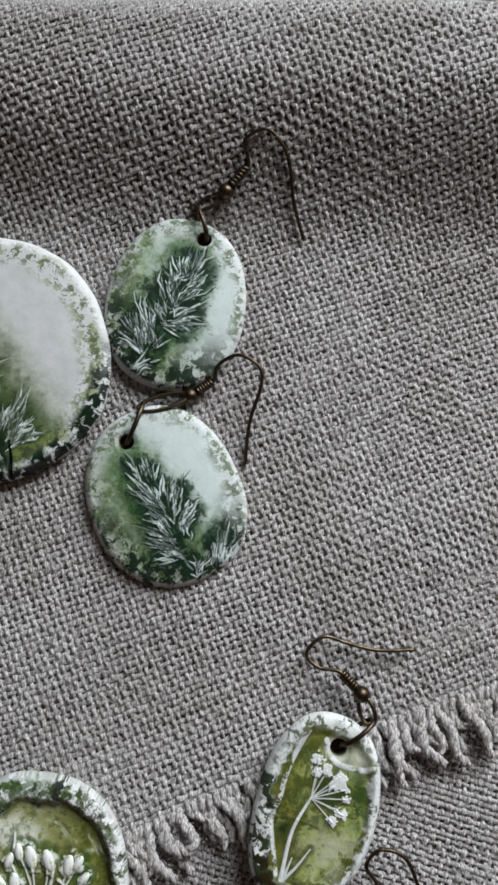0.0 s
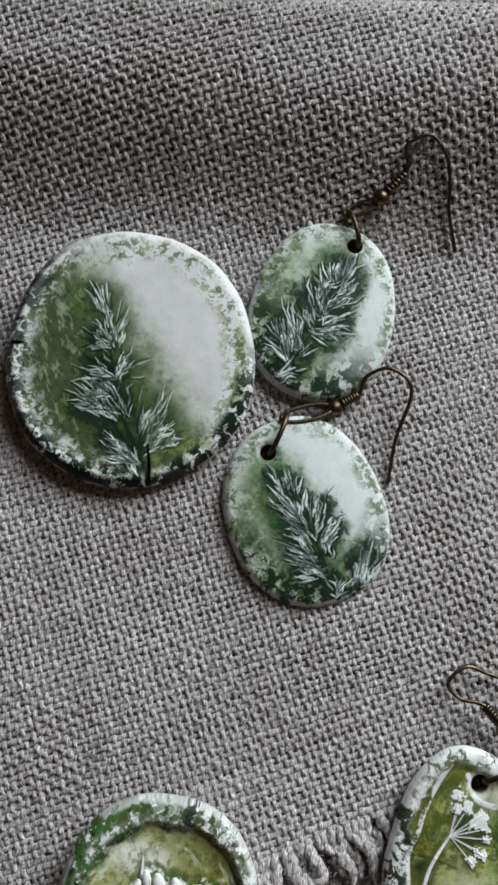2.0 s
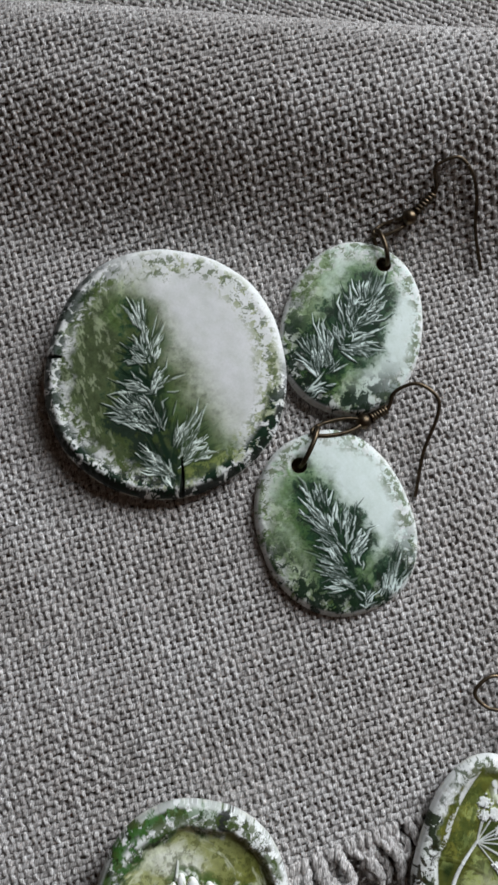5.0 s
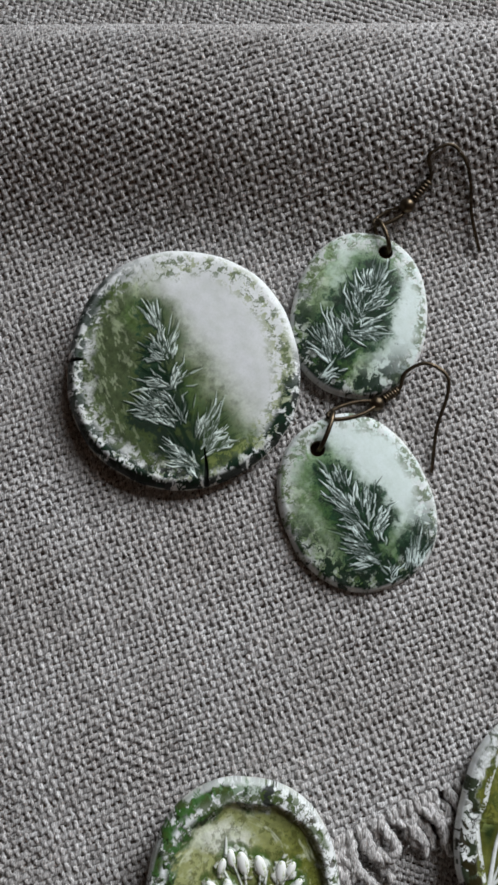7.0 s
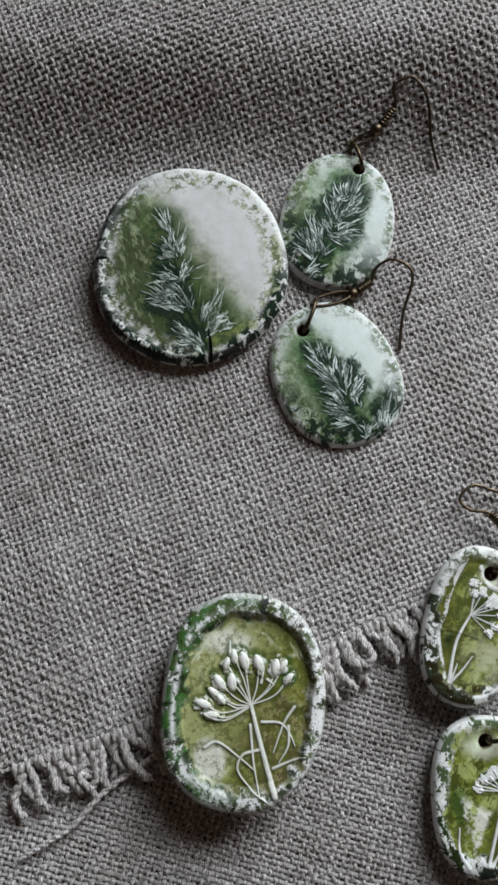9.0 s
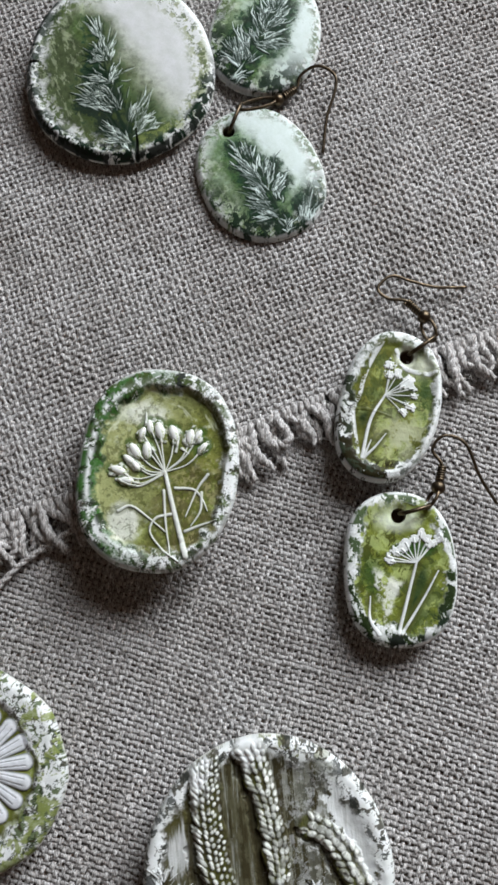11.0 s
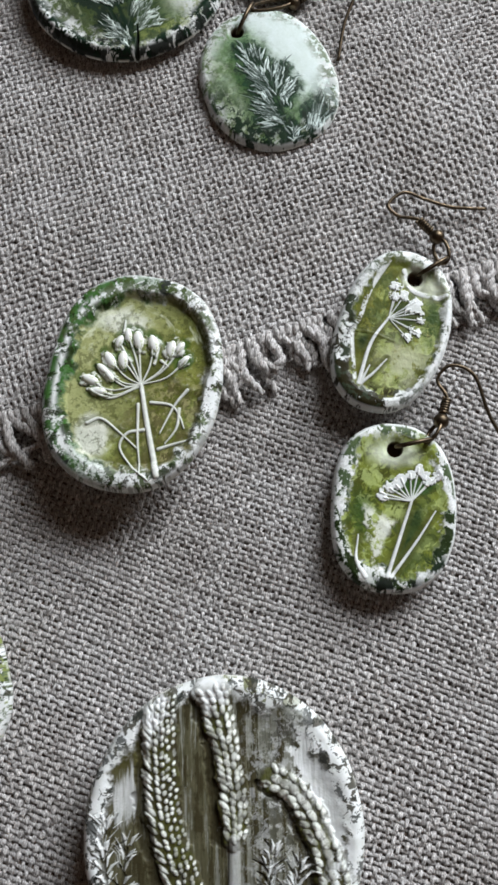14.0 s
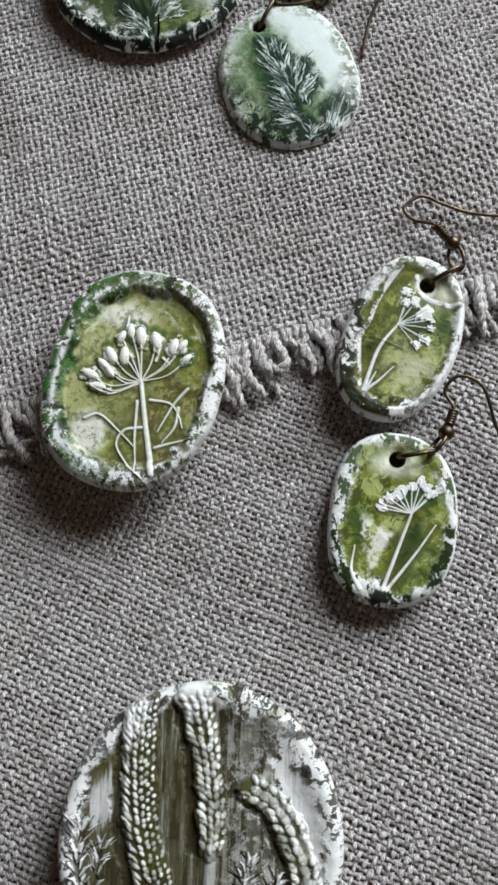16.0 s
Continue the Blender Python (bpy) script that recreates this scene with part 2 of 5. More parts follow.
def yarns(turn, pitch, cross, along_v, height, keep, width, thick, amp, seed, per=3):
    """Half-round yarns of a plain weave, over and under. along_v: warp, else weft."""
    rs = np.random.RandomState(seed)
    c, s = math.cos(radians(turn)), math.sin(radians(turn))
    reach = 260
    n = int(reach / pitch)
    vs, fs, base = [], [], 0
    arc = np.radians([-15, 35, 90, 145, 195])
    ax, az = np.cos(arc), np.sin(arc)
    for i in range(-n, n + 1):
        k = np.arange(-int(reach / cross) * per, int(reach / cross) * per + 1)
        l = k * (cross / per)
        phase = rs.rand() * 100
        drift = 0.30 * pitch * (vnoise(l, l * 0 + phase, 1.7, seed + 1) - 0.5) + 0.30 * pitch * (vnoise(l, l * 0 + phase, 11, seed + 4) - 0.5) + 1.0 * pitch * (vnoise(l, l * 0 + i * pitch, 26, seed + 2) - 0.5)
        o = i * pitch + drift
        x, y = (c * o - s * l, s * o + c * l) if along_v else (c * l - s * o, s * l + c * o)
        ok = keep(x, y)
        if ok.sum() < 4:
            continue
        sign = 1 if along_v else -1
        z = height(x, y) + sign * amp * np.cos(np.pi * (k / per + i))
        fat = (0.66 + 0.50 * vnoise(l, l * 0 + phase, 0.9, seed + 3) + 0.34 * vnoise(l, l * 0 + phase, 7, seed + 6)) * rs.uniform(0.84, 1.14)
        z = z + 0.24 * (vnoise(l, l * 0 + phase, 1.1, seed + 7) - 0.5)
        wob = np.cos(np.pi * (k / per + i)) * sign
        w = width * fat * (1 - 0.10 * wob)
        dx, dy = (c, s) if along_v else (-s, c)
        P = np.stack([x[:, None] + dx * w[:, None] * ax, y[:, None] + dy * w[:, None] * ax, z[:, None] + thick * fat[:, None] * az], 2)
        idx = np.flatnonzero(ok)
        for run in np.split(idx, np.flatnonzero(np.diff(idx) > 1) + 1):
            if len(run) < 4:
                continue
            m = len(run)
            vs.append(P[run].reshape(-1, 3))
            a, b2 = np.meshgrid(np.arange(m - 1), np.arange(4), indexing="ij")
            a, b2 = a.ravel(), b2.ravel()
            q = np.stack([a * 5 + b2, a * 5 + b2 + 1, (a + 1) * 5 + b2 + 1, (a + 1) * 5 + b2], 1)
            fs.append((q if along_v else q[:, ::-1]) + base)
            base += 5 * m
    return np.concatenate(vs), np.concatenate(fs)


def sheet(height, x0, x1, y0, y1, gap, keep=None, down=0.0):
    x, y = np.meshgrid(np.arange(x0, x1 + gap, gap), np.arange(y0, y1 + gap, gap), indexing="ij")
    nx, ny = x.shape
    v = np.stack([x, y, height(x, y) - down], 2).reshape(-1, 3)
    a, b2 = np.meshgrid(np.arange(nx - 1), np.arange(ny - 1), indexing="ij")
    a, b2 = a.ravel(), b2.ravel()
    q = np.stack([a * ny + b2, (a + 1) * ny + b2, (a + 1) * ny + b2 + 1, a * ny + b2 + 1], 1)
    if keep is not None:
        ok = keep(v[:, 0], v[:, 1])
        q = q[ok[q].all(1)]
    return v, q


EDGE_C, EDGE_S = math.cos(radians(UP_TURN)), math.sin(radians(UP_TURN))
EDGE_V = -15.3  # where the upper cloth ends, across its own weave


def edge_distance(x, y):
    return -EDGE_S * x + EDGE_C * y - EDGE_V - 1.2 * np.sin((EDGE_C * x + EDGE_S * y) / 21)


def on_upper(x, y):
    return (x > -77) & (x < 70) & (y < 129.5) & (edge_distance(x, y) > 0)


def on_lower(x, y):
    return (x > -77) & (x < 70) & (((y > -119) & (edge_distance(x, y) < 6)) | ((y > 123) & (y < 146)))


lower = empty("linen_cloth", 0, -60, -3, "coarse grey-beige linen cloth spread flat on the table", "cloth")
upper = empty("linen_cloth", 0, 50, -1, "coarse grey-beige linen cloth with a rolled fold and frayed edge", "cloth")


WARP, WEFT = 1.18, 1.08
# turn, surface, extent, materials, cloth, seed, then width, thickness and wave of warp and of weft
for turn, height, keep, mats, parent, seed, warp, weft in (
    (UP_TURN, upper_height, on_upper, (linen_warp, linen_weft), upper, 11, (0.40, 0.27, 0.33), (0.45, 0.21, 0.12)),
    (LOW_TURN, lower_height, on_lower, (linen_low_warp, linen_low_weft), lower, 51, (0.38, 0.25, 0.29), (0.41, 0.22, 0.14)),
):
    under(put("warp_yarn", raw_mesh("warp_yarn", *yarns(turn, WARP, WEFT, True, height, keep, *warp, seed)), mats[0], kind="stuff"), parent)
    under(put("weft_yarn", raw_mesh("weft_yarn", *yarns(turn, WEFT, WARP, False, height, keep, *weft, seed + 5)), mats[1], kind="stuff"), parent)
# Added sheets under the yarns; their dark colour stands in for shade between them.
under(put("shade_sheet", raw_mesh("shade_sheet", *sheet(upper_height, -77, 70, -45, 129, 1.5, on_upper, 0.32)), gap_shade_mat), upper)
under(put("shade_sheet", raw_mesh("shade_sheet", *sheet(lower_height, -77, 70, -119, 146, 3, None, 0.32)), gap_shade_mat), lower)


def lint(count, height, keep, rs, span=(-112, 122), lift=0.5):
    """Short loose fibres that stand off the cloth."""
    pieces = []
    while len(pieces) < count:
        x, y = rs.uniform(-72, 66), rs.uniform(*span)
        if not keep(np.array([x]), np.array([y]))[0]:
            continue
        a, size = rs.uniform(0, 2 * math.pi), rs.uniform(0.5, 1.3) if rs.rand() < 0.75 else rs.uniform(1.2, 2.6)
        bend = rs.normal(0, 0.5)
        z = float(height(x, y)) + lift * rs.uniform(0.9, 1.5)
        p = [(x + math.cos(a + bend * s) * size * s, y + math.sin(a + bend * s) * size * s, z + 0.35 * math.sin(math.pi * s) * rs.uniform(0.2, 1)) for s in (0, 0.33, 0.66, 1)]
        pieces.append(tube(p, rs.uniform(0.028, 0.05), 3))
    return joined(*pieces)


for height, keep, parent, count in ((upper_height, on_upper, upper, 5000), (lower_height, lambda x, y: edge_distance(x, y) < -1, lower, 3000)):
    under(put("lint", raw_mesh("lint", *lint(count, height, keep, np.random.RandomState(count))), linen_warp, kind="stuff"), parent)
under(put("lint", raw_mesh("lint", *lint(1300, lower_height, lambda x, y: (edge_distance(x, y) < 0.5) & (edge_distance(x, y) > -8.5), np.random.RandomState(5), (-50, 22), 2.0)), linen_fray, kind="stuff"), upper)


# ---- pendants ----
def disc(outline, n, top, depth, bulge=0.6):
    """A slab of clay. outline(angle): radius; top(u, v, rho, angle): height over its back and stain colour."""
    a = np.linspace(-1, 1, n)
    p, q = np.meshgrid(a, a, indexing="ij")
    p, q = p.ravel(), q.ravel()
    big = np.abs(p) > np.abs(q)
    rho = np.where(big, np.abs(p), np.abs(q))
    with np.errstate(divide="ignore", invalid="ignore"):
        phi = np.where(big, np.pi / 4 * q / np.where(p == 0, 1, p), np.pi / 2 - np.pi / 4 * p / np.where(q == 0, 1, q))
    flip = np.where(big, p < 0, q < 0)
    phi = np.where(flip, phi + np.pi, phi)
    r = outline(phi) * rho
    u, v = r * np.cos(phi), r * np.sin(phi)
    z, col = top(u, v, rho, phi)
    verts, cols = [np.stack([u, v, z], 1)], [col]
    i, j = np.meshgrid(np.arange(n - 1), np.arange(n - 1), indexing="ij")
    i, j = i.ravel(), j.ravel()
    quads = [np.stack([i * n + j, (i + 1) * n + j, (i + 1) * n + j + 1, i * n + j + 1], 1)]
    k = np.arange(n)
    loop = np.concatenate([k[:-1] * n, (n - 1) * n + k[:-1], k[::-1][:-1] * n + n - 1, k[::-1][:-1]])
    rim, m, prev, base = verts[0][loop], len(loop), loop, n * n
    zc = rim[:, 2]
    run = np.unwrap(np.arctan2(rim[:, 1], rim[:, 0])) * np.linalg.norm(rim[:, :2], axis=1).mean()
    for f, out in ((0.10, 0.35), (0.24, 0.3), (0.40, -0.4), (0.60, -1.6), (0.82, -3.0), (1.0, -4.4), (1.0, -8.0)):
        d = rim[:, :2] / np.linalg.norm(rim[:, :2], axis=1)[:, None]
        ring = np.concatenate([rim[:, :2] + d * bulge * out, (zc * (1 - f))[:, None]], 1)
        patch = step(0.40, 0.58, fbm(run, zc * f * 1.6, 1.7, 7, 4, 0.7))[:, None]
        verts.append(ring), cols.append(col[loop] * (1 - patch) + np.array([0.72, 0.72, 0.68]) * patch)
        now = base + np.arange(m)
        nxt = np.roll(np.arange(m), -1)
        quads.append(np.stack([prev, now, now[nxt], prev[nxt]], 1))
        prev, base = now, base + m
    side_q = np.concatenate(quads[1:])
    allv, allc = np.concatenate(verts), np.concatenate(cols)
    used, back = np.unique(side_q, return_inverse=True)
    return (verts[0], quads[0], cols[0]), (allv[used], back.reshape(side_q.shape), allc[used])


def stained(name, v, q, col, mat, parent, label=""):
    me = raw_mesh(name, v, q)
    at = me.attributes.new("stain", "FLOAT_COLOR", "POINT")
    at.data.foreach_set("color", np.concatenate([col, np.ones((len(col), 1))], 1).astype(np.float32).ravel())
    return put(name, me, mat, parent, label)
WHITE = np.array([0.81, 0.825, 0.84])
WASH = np.array([0.45, 0.52, 0.40])
MOSS = np.array([0.105, 0.155, 0.042])
OLIVE = np.array([0.158, 0.172, 0.036])
LIME = np.array([0.34, 0.40, 0.12])
PINE = np.array([0.016, 0.048, 0.025])
DEEP = np.array([0.022, 0.036, 0.010])
LEAF = np.array([0.045, 0.13, 0.025])
SOOT = np.array([0.014, 0.018, 0.014])
UMBER = np.array([0.075, 0.062, 0.030])


def density(col, n):
    """Uneven stain: thin and thick patches in whatever is not bare clay."""
    stain = 1 - np.clip((col.mean(1) - 0.30) / 0.4, 0, 1)
    return col * (1 + stain * 1.1 * (n - 0.5))[:, None]


def blend(col, tint, m):
    m = np.clip(m, 0, 1)[:, None]
    return col * (1 - m) + np.asarray(tint) * m


def oval(a, b, turn, square=2.0, wob=()):
    """An outline that is nearly an ellipse, with hand-made unevenness."""
    def outline(phi):
        t = phi - radians(turn)
        r = (np.abs(np.cos(t) / a) ** square + np.abs(np.sin(t) / b) ** square) ** (-1 / square)
        for k, amp, ph in wob:
            r = r * (1 + amp * np.cos(k * phi + ph))
        return r * (1 + 0.012 * (vnoise(np.cos(phi) * 9, np.sin(phi) * 9, 2.2, 3) - 0.5))
    return outline


def stroke(H, u, v, p0, p1, w0, w1, value=1.0):
    """Lays a round-backed bar from p0 to p1 over the height H."""
    p0, p1 = np.asarray(p0, float), np.asarray(p1, float)
    w = max(w0, w1)
    near = np.flatnonzero((u > min(p0[0], p1[0]) - w) & (u < max(p0[0], p1[0]) + w) & (v > min(p0[1], p1[1]) - w) & (v < max(p0[1], p1[1]) + w))
    if not len(near):
        return H
    d = p1 - p0
    x, y = u[near] - p0[0], v[near] - p0[1]
    s = np.clip((x * d[0] + y * d[1]) / (d @ d + 1e-9), 0, 1)
    far = np.hypot(x - s * d[0], y - s * d[1]) / (w0 + (w1 - w0) * s)
    H[near] = np.maximum(H[near], value * np.sqrt(np.clip(1 - far**2, 0, 1)))
    return H


def line(H, u, v, points, w0, w1, value=1.0, per=6):
    p = spline(points, per) if len(points) > 2 else np.asarray(points, float)
    w = np.linspace(w0, w1, len(p))
    for k in range(len(p) - 1):
        stroke(H, u, v, p[k], p[k + 1], w[k], w[k + 1], value)
    return H


def lines(u, v, rows, pool=0.75):
    """Relief of many strokes, and the band beside them in which stain collects."""
    H, N = np.zeros(len(u)), np.zeros(len(u))
    for points, w0, w1, value in rows:
        line(H, u, v, points, w0, w1, value)
        line(N, u, v, points, w0 + pool, w1 + pool, 1.0)
    return H, N


def seed(H, u, v, p, turn, a, b, value=1.0):
    """A plump grain, longer along its turn."""
    c, s = math.cos(radians(turn)), math.sin(radians(turn))
    x, y = u - p[0], v - p[1]
    far = ((c * x + s * y) / a) ** 2 + ((-s * x + c * y) / b) ** 2
    return np.maximum(H, value * np.sqrt(np.clip(1 - far, 0, 1)))


def sprig(u, v, points, count, length, spread, width, rs, taper=0.5):
    """A needled twig from tip to base: its pale relief, its dark-stained needles and its halo."""
    H, D, halo = np.zeros(len(u)), np.zeros(len(u)), np.zeros(len(u))
    p = spline(points, 10)
    line(D, u, v, points, width * 0.8, width * 1.4, 1.0)
    t = np.gradient(p, axis=0)
    for k in range(count):
        s = (k + rs.rand()) / count
        i = int(s * (len(p) - 1))
        d = -t[i] / np.linalg.norm(t[i])
        for side in (-1, 1):
            size = length * (taper + (1 - taper) * math.sin(math.pi * min(1, 0.12 + s * 0.75))) * rs.uniform(0.55, 1.2)
            a = math.radians(side * spread * rs.uniform(0.3, 1.55))
            way = np.array([d[0] * math.cos(a) - d[1] * math.sin(a), d[0] * math.sin(a) + d[1] * math.cos(a)])
            base = p[i] + way * rs.uniform(0.1, 1.0) + rs.normal(0, 0.22, 2)
            bend = np.array([-way[1], way[0]]) * side * -size * rs.uniform(0.0, 0.2)
            tip = base + way * size
            mid = (base + tip) / 2 + bend
            fat = width * rs.uniform(0.8, 1.5)
            if rs.rand() < 0.36:
                stroke(D, u, v, base, mid, fat * 0.8, fat, 1.0)
                stroke(D, u, v, mid, tip + way * size * 0.35, fat, fat * 0.2, 1.0)
            else:
                tone = rs.uniform(0.45, 1.0)
                stroke(H, u, v, base, mid, fat * 0.5, fat, tone)
                stroke(H, u, v, mid, tip, fat, fat * 0.25, tone)
    for k in range(count * 2):
        i = int(rs.rand() * (len(p) - 1))
        d = -t[i] / np.linalg.norm(t[i])
        a = math.radians(rs.choice([-1, 1]) * spread * rs.uniform(0.2, 1.9))
        way = np.array([d[0] * math.cos(a) - d[1] * math.sin(a), d[0] * math.sin(a) + d[1] * math.cos(a)])
        base = p[i] + way * rs.uniform(0.5, 1.8) + rs.normal(0, 0.3, 2)
        stroke(H, u, v, base, base + way * length * rs.uniform(0.4, 1.0), width * 0.5, width * 0.25, rs.uniform(0.2, 0.55))
    for k in range(0, len(p), 3):
        halo = np.maximum(halo, np.exp(-((u - p[k, 0]) ** 2 + (v - p[k, 1]) ** 2) / (1.05 * length) ** 2))
    return H, D, halo


def mottle(u, v, size, k, low, high, octaves=4):
    """Ragged patches of stain: noise whose own places are stirred by finer noise."""
    su, sv = vnoise(u, v, size * 0.45, k + 901) - 0.5, vnoise(u, v, size * 0.45, k + 902) - 0.5
    return step(low, high, fbm(u + 0.75 * size * su, v + 0.75 * size * sv, size, k, octaves + 1, 0.70))


def pit(z, col, u, v, at, r, floor):
    """The drilled hole of an earring, with its soft lip."""
    d = np.hypot(u - at[0], v - at[1])
    z = z - 0.35 * np.exp(-((np.maximum(d - r, 0) / 0.5) ** 2))
    z = np.where(d < r, floor + (z - floor) * step(r * 0.82, r, d), z)
    return z, blend(col, (0.10, 0.060, 0.035), step(r * 1.05, r * 0.9, d))


def edge_round(rho, width, drop):
    t = np.clip((rho - (1 - width)) / width, 0, 1)
    return -drop * (1 - np.sqrt(np.clip(1 - t**2, 0, 1)))


def tufts(u, v, rows, width, rs):
    """Tufts of needles, each fanning from its foot to its tip: pale relief, dark gaps between and a halo."""
    H, D, K, halo = np.zeros(len(u)), np.zeros(len(u)), np.zeros(len(u)), np.zeros(len(u))
    second = [(np.add(f, d), np.add(np.add(f, d), np.subtract(t, f) * 0.72), fan * 1.2, c) for (f, t, fan, c), d in zip(rows, rs.normal(0, 0.9, (len(rows), 2)))]
    for foot, tip, fan, count in [*second, *rows]:
        foot, axis = np.asarray(foot, float), np.subtract(tip, foot)
        size = np.hypot(*axis)
        for k in range(int(count * 1.5)):
            a = radians(fan) * rs.uniform(-0.95, 0.95)
            way = np.array([axis[0] * math.cos(a) - axis[1] * math.sin(a), axis[0] * math.sin(a) + axis[1] * math.cos(a)]) / size
            base = foot + way * size * rs.uniform(-0.1, 0.55) + rs.normal(0, 0.30, 2)
            far = base + way * size * rs.uniform(0.35, 0.80)
            across = np.array([-way[1], way[0]])
            mid = (base * 0.45 + far * 0.55) + across * rs.normal(0, 0.06) * size
            fat = width * rs.uniform(0.75, 1.45)
            gap = across * rs.choice([-1, 1]) * fat * 1.3
            stroke(D, u, v, base + gap, mid + gap, fat * 0.9, fat * 1.1, 1.0)
            stroke(D, u, v, mid + gap, far + gap + way * rs.uniform(-0.3, 0.5), fat * 1.1, fat * 0.2, 1.0)
            if k % 5 > 2:
                stroke(K, u, v, base, mid, fat * 0.45, fat * 0.6, 1.0)
                stroke(K, u, v, mid, far, fat * 0.6, fat * 0.15, 1.0)
            else:
                tone = rs.uniform(0.30, 1.0)
                stroke(H, u, v, base, mid, fat * 0.5, fat, tone)
                stroke(H, u, v, mid, far, fat, fat * 0.18, tone)
        c = foot + 0.45 * axis
        halo = np.maximum(halo, np.exp(-((u - c[0]) ** 2 + (v - c[1]) ** 2) / (0.75 * size) ** 2))
    return H * (1 - 0.70 * K), np.maximum(D, K), halo


FIR_GREY = np.array([0.118, 0.158, 0.070])
FIR_SOFT = np.array([0.300, 0.345, 0.225])


# Each plaque: its relief, the stain that lies in it and some painted shade.
def round_fir(u, v, rho, phi):
    rs = np.random.RandomState(4)
    n1, n2, n3 = fbm(u, v, 7, 21), fbm(u, v, 1.1, 22, 4, 0.75), fbm(u, v, 2.6, 23, 5, 0.75)
    z = 5.4 + 0.05 * v - 0.4 * step(0.0, 0.8, rho) + edge_round(rho, 0.08, 1.2)
    lip = np.exp(-(((rho - 0.925) / 0.04) ** 2)) * step(0.55, -0.3, np.sin(phi + 0.45))
    # White is dimmed inside the rim: the hollow face's weaker light, put into colour.
    col = np.tile(WHITE, (len(u), 1)) * (1 - 0.16 * step(0.95, 0.60, rho + 0.25 * (n1 - 0.5)))[:, None]
    s = 0.82 * (u + 4) + 0.57 * (v - 14) + 3.0 * (n1 - 0.5)
    inside = step(0.96, 0.85, rho + 0.10 * (n3 - 0.5))
    col = blend(col, FIR_SOFT, step(4.0, -4.0, s) * 0.80 * inside)
    col = blend(col, FIR_GREY * 0.85, step(0.0, -7.0, s + 5 * (n3 - 0.5)) * 0.92 * inside)
    col = blend(col, FIR_GREY * 0.5, step(-5, -11, s + 9 * (n3 - 0.5)) * 0.8 * inside)
    patch = np.exp(-(((u + 8) / 3.2) ** 2 + ((v - 9.5) / 3.6) ** 2)) + np.exp(-(((u - 0.5) / 3.4) ** 2 + ((v + 6) / 4.5) ** 2)) + 0.8 * np.exp(-(((u - 10) / 5) ** 2 + ((v + 11.5) / 3.2) ** 2))
    col = blend(col, LEAF * np.array([1.8, 1.15, 1.6]), step(0.2, 1.0, patch + 0.6 * (n3 - 0.5)) * 0.72 * inside)
    hatch = step(0.56, 0.70, fbm(u * 0.9 + v * 0.5, v * 0.22 - u * 0.35, 0.8, 31, 4, 0.7))
    col = blend(col, FIR_SOFT * 1.25, hatch * step(-3, -7, u) * 0.55 * inside)
    rows = (((-4.1, 6.2), (-6.0, 12.0), 25, 9), ((-2.8, 2.4), (-1.8, 7.5), 22, 8), ((-3.5, 2.3), (-7.8, 5.0), 30, 9), ((-2.0, 1.0), (-2.5, 4.8), 25, 8),
            ((-2.0, -2.9), (1.2, 0.7), 34, 10), ((-2.5, -3.4), (-8.3, -1.7), 30, 10), ((-2.0, -7.0), (-7.7, -4.0), 26, 10), ((-2.3, -9.0), (-9.4, -6.7), 20, 8))
    rows += (((-1.0, -10.8), (-5.7, -7.3), 28, 9), ((-0.2, -9.5), (-1.5, -3.9), 30, 9), ((3.1, -12.8), (7.0, -6.7), 26, 10), ((3.7, -14.3), (7.7, -9.3), 22, 8),
             ((4.2, -14.7), (8.4, -11.6), 18, 6), ((2.8, -12.7), (3.8, -7.4), 24, 8), ((0.2, -15.8), (-4.9, -12.0), 26, 8), ((3.0, -17.8), (-2.2, -15.2), 24, 7), ((2.5, -17.4), (1.0, -12.8), 30, 7))
    H, D, halo = tufts(u, v, rows, 0.20, rs)
    stem = line(np.zeros(len(u)), u, v, [(-5.3, 10.0), (-3.5, 2.3), (-2.3, -3.4), (-0.5, -10.0), (3.8, -19.0)], 0.2, 0.55)
    west = step(1.5, -2.5, u + 0.35 * (v + 4))
    col = blend(col, MOSS * 0.8, step(0.25, 0.9, halo + 0.6 * (n3 - 0.5)) * 0.75)
    col = blend(col, PINE * 0.9, step(0.50, 0.85, halo + 1.1 * (n2 - 0.5)) * (0.45 + 0.5 * west))
    col = blend(col, SOOT, step(0.45, 0.9, halo + 0.7 * (n2 - 0.45)) * west * step(6, -8, v) * 0.75)
    rim = step(0.88, 0.93, rho + 0.05 * (n3 - 0.5))
    col = blend(col, WHITE, rim * 0.93)
    flank = step(0.74, 0.86, rho + 0.14 * (n3 - 0.5)) * step(0.15, -0.5, np.cos(phi - 0.15))
    col = blend(col, WHITE * 0.93, flank * mottle(u, v, 1.9, 47, 0.40, 0.50) * 0.9)
    col = density(col, n2)
    band = step(0.70, 0.84, rho + 0.1 * (n1 - 0.5)) * step(1.0, 0.90, rho)
    col = blend(col, LIME * 0.75, band * mottle(u, v, 1.3, 41, 0.55, 0.59) * 0.7 * step(-0.6, 0.2, np.cos(phi)))
    col = blend(col, MOSS * 0.8, band * mottle(u, v, 1.0, 42, 0.60, 0.63) * 0.8)
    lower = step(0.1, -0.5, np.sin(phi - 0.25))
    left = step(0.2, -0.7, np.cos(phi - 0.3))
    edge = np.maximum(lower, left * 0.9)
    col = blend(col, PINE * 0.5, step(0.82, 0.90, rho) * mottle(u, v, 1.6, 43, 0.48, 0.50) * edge)
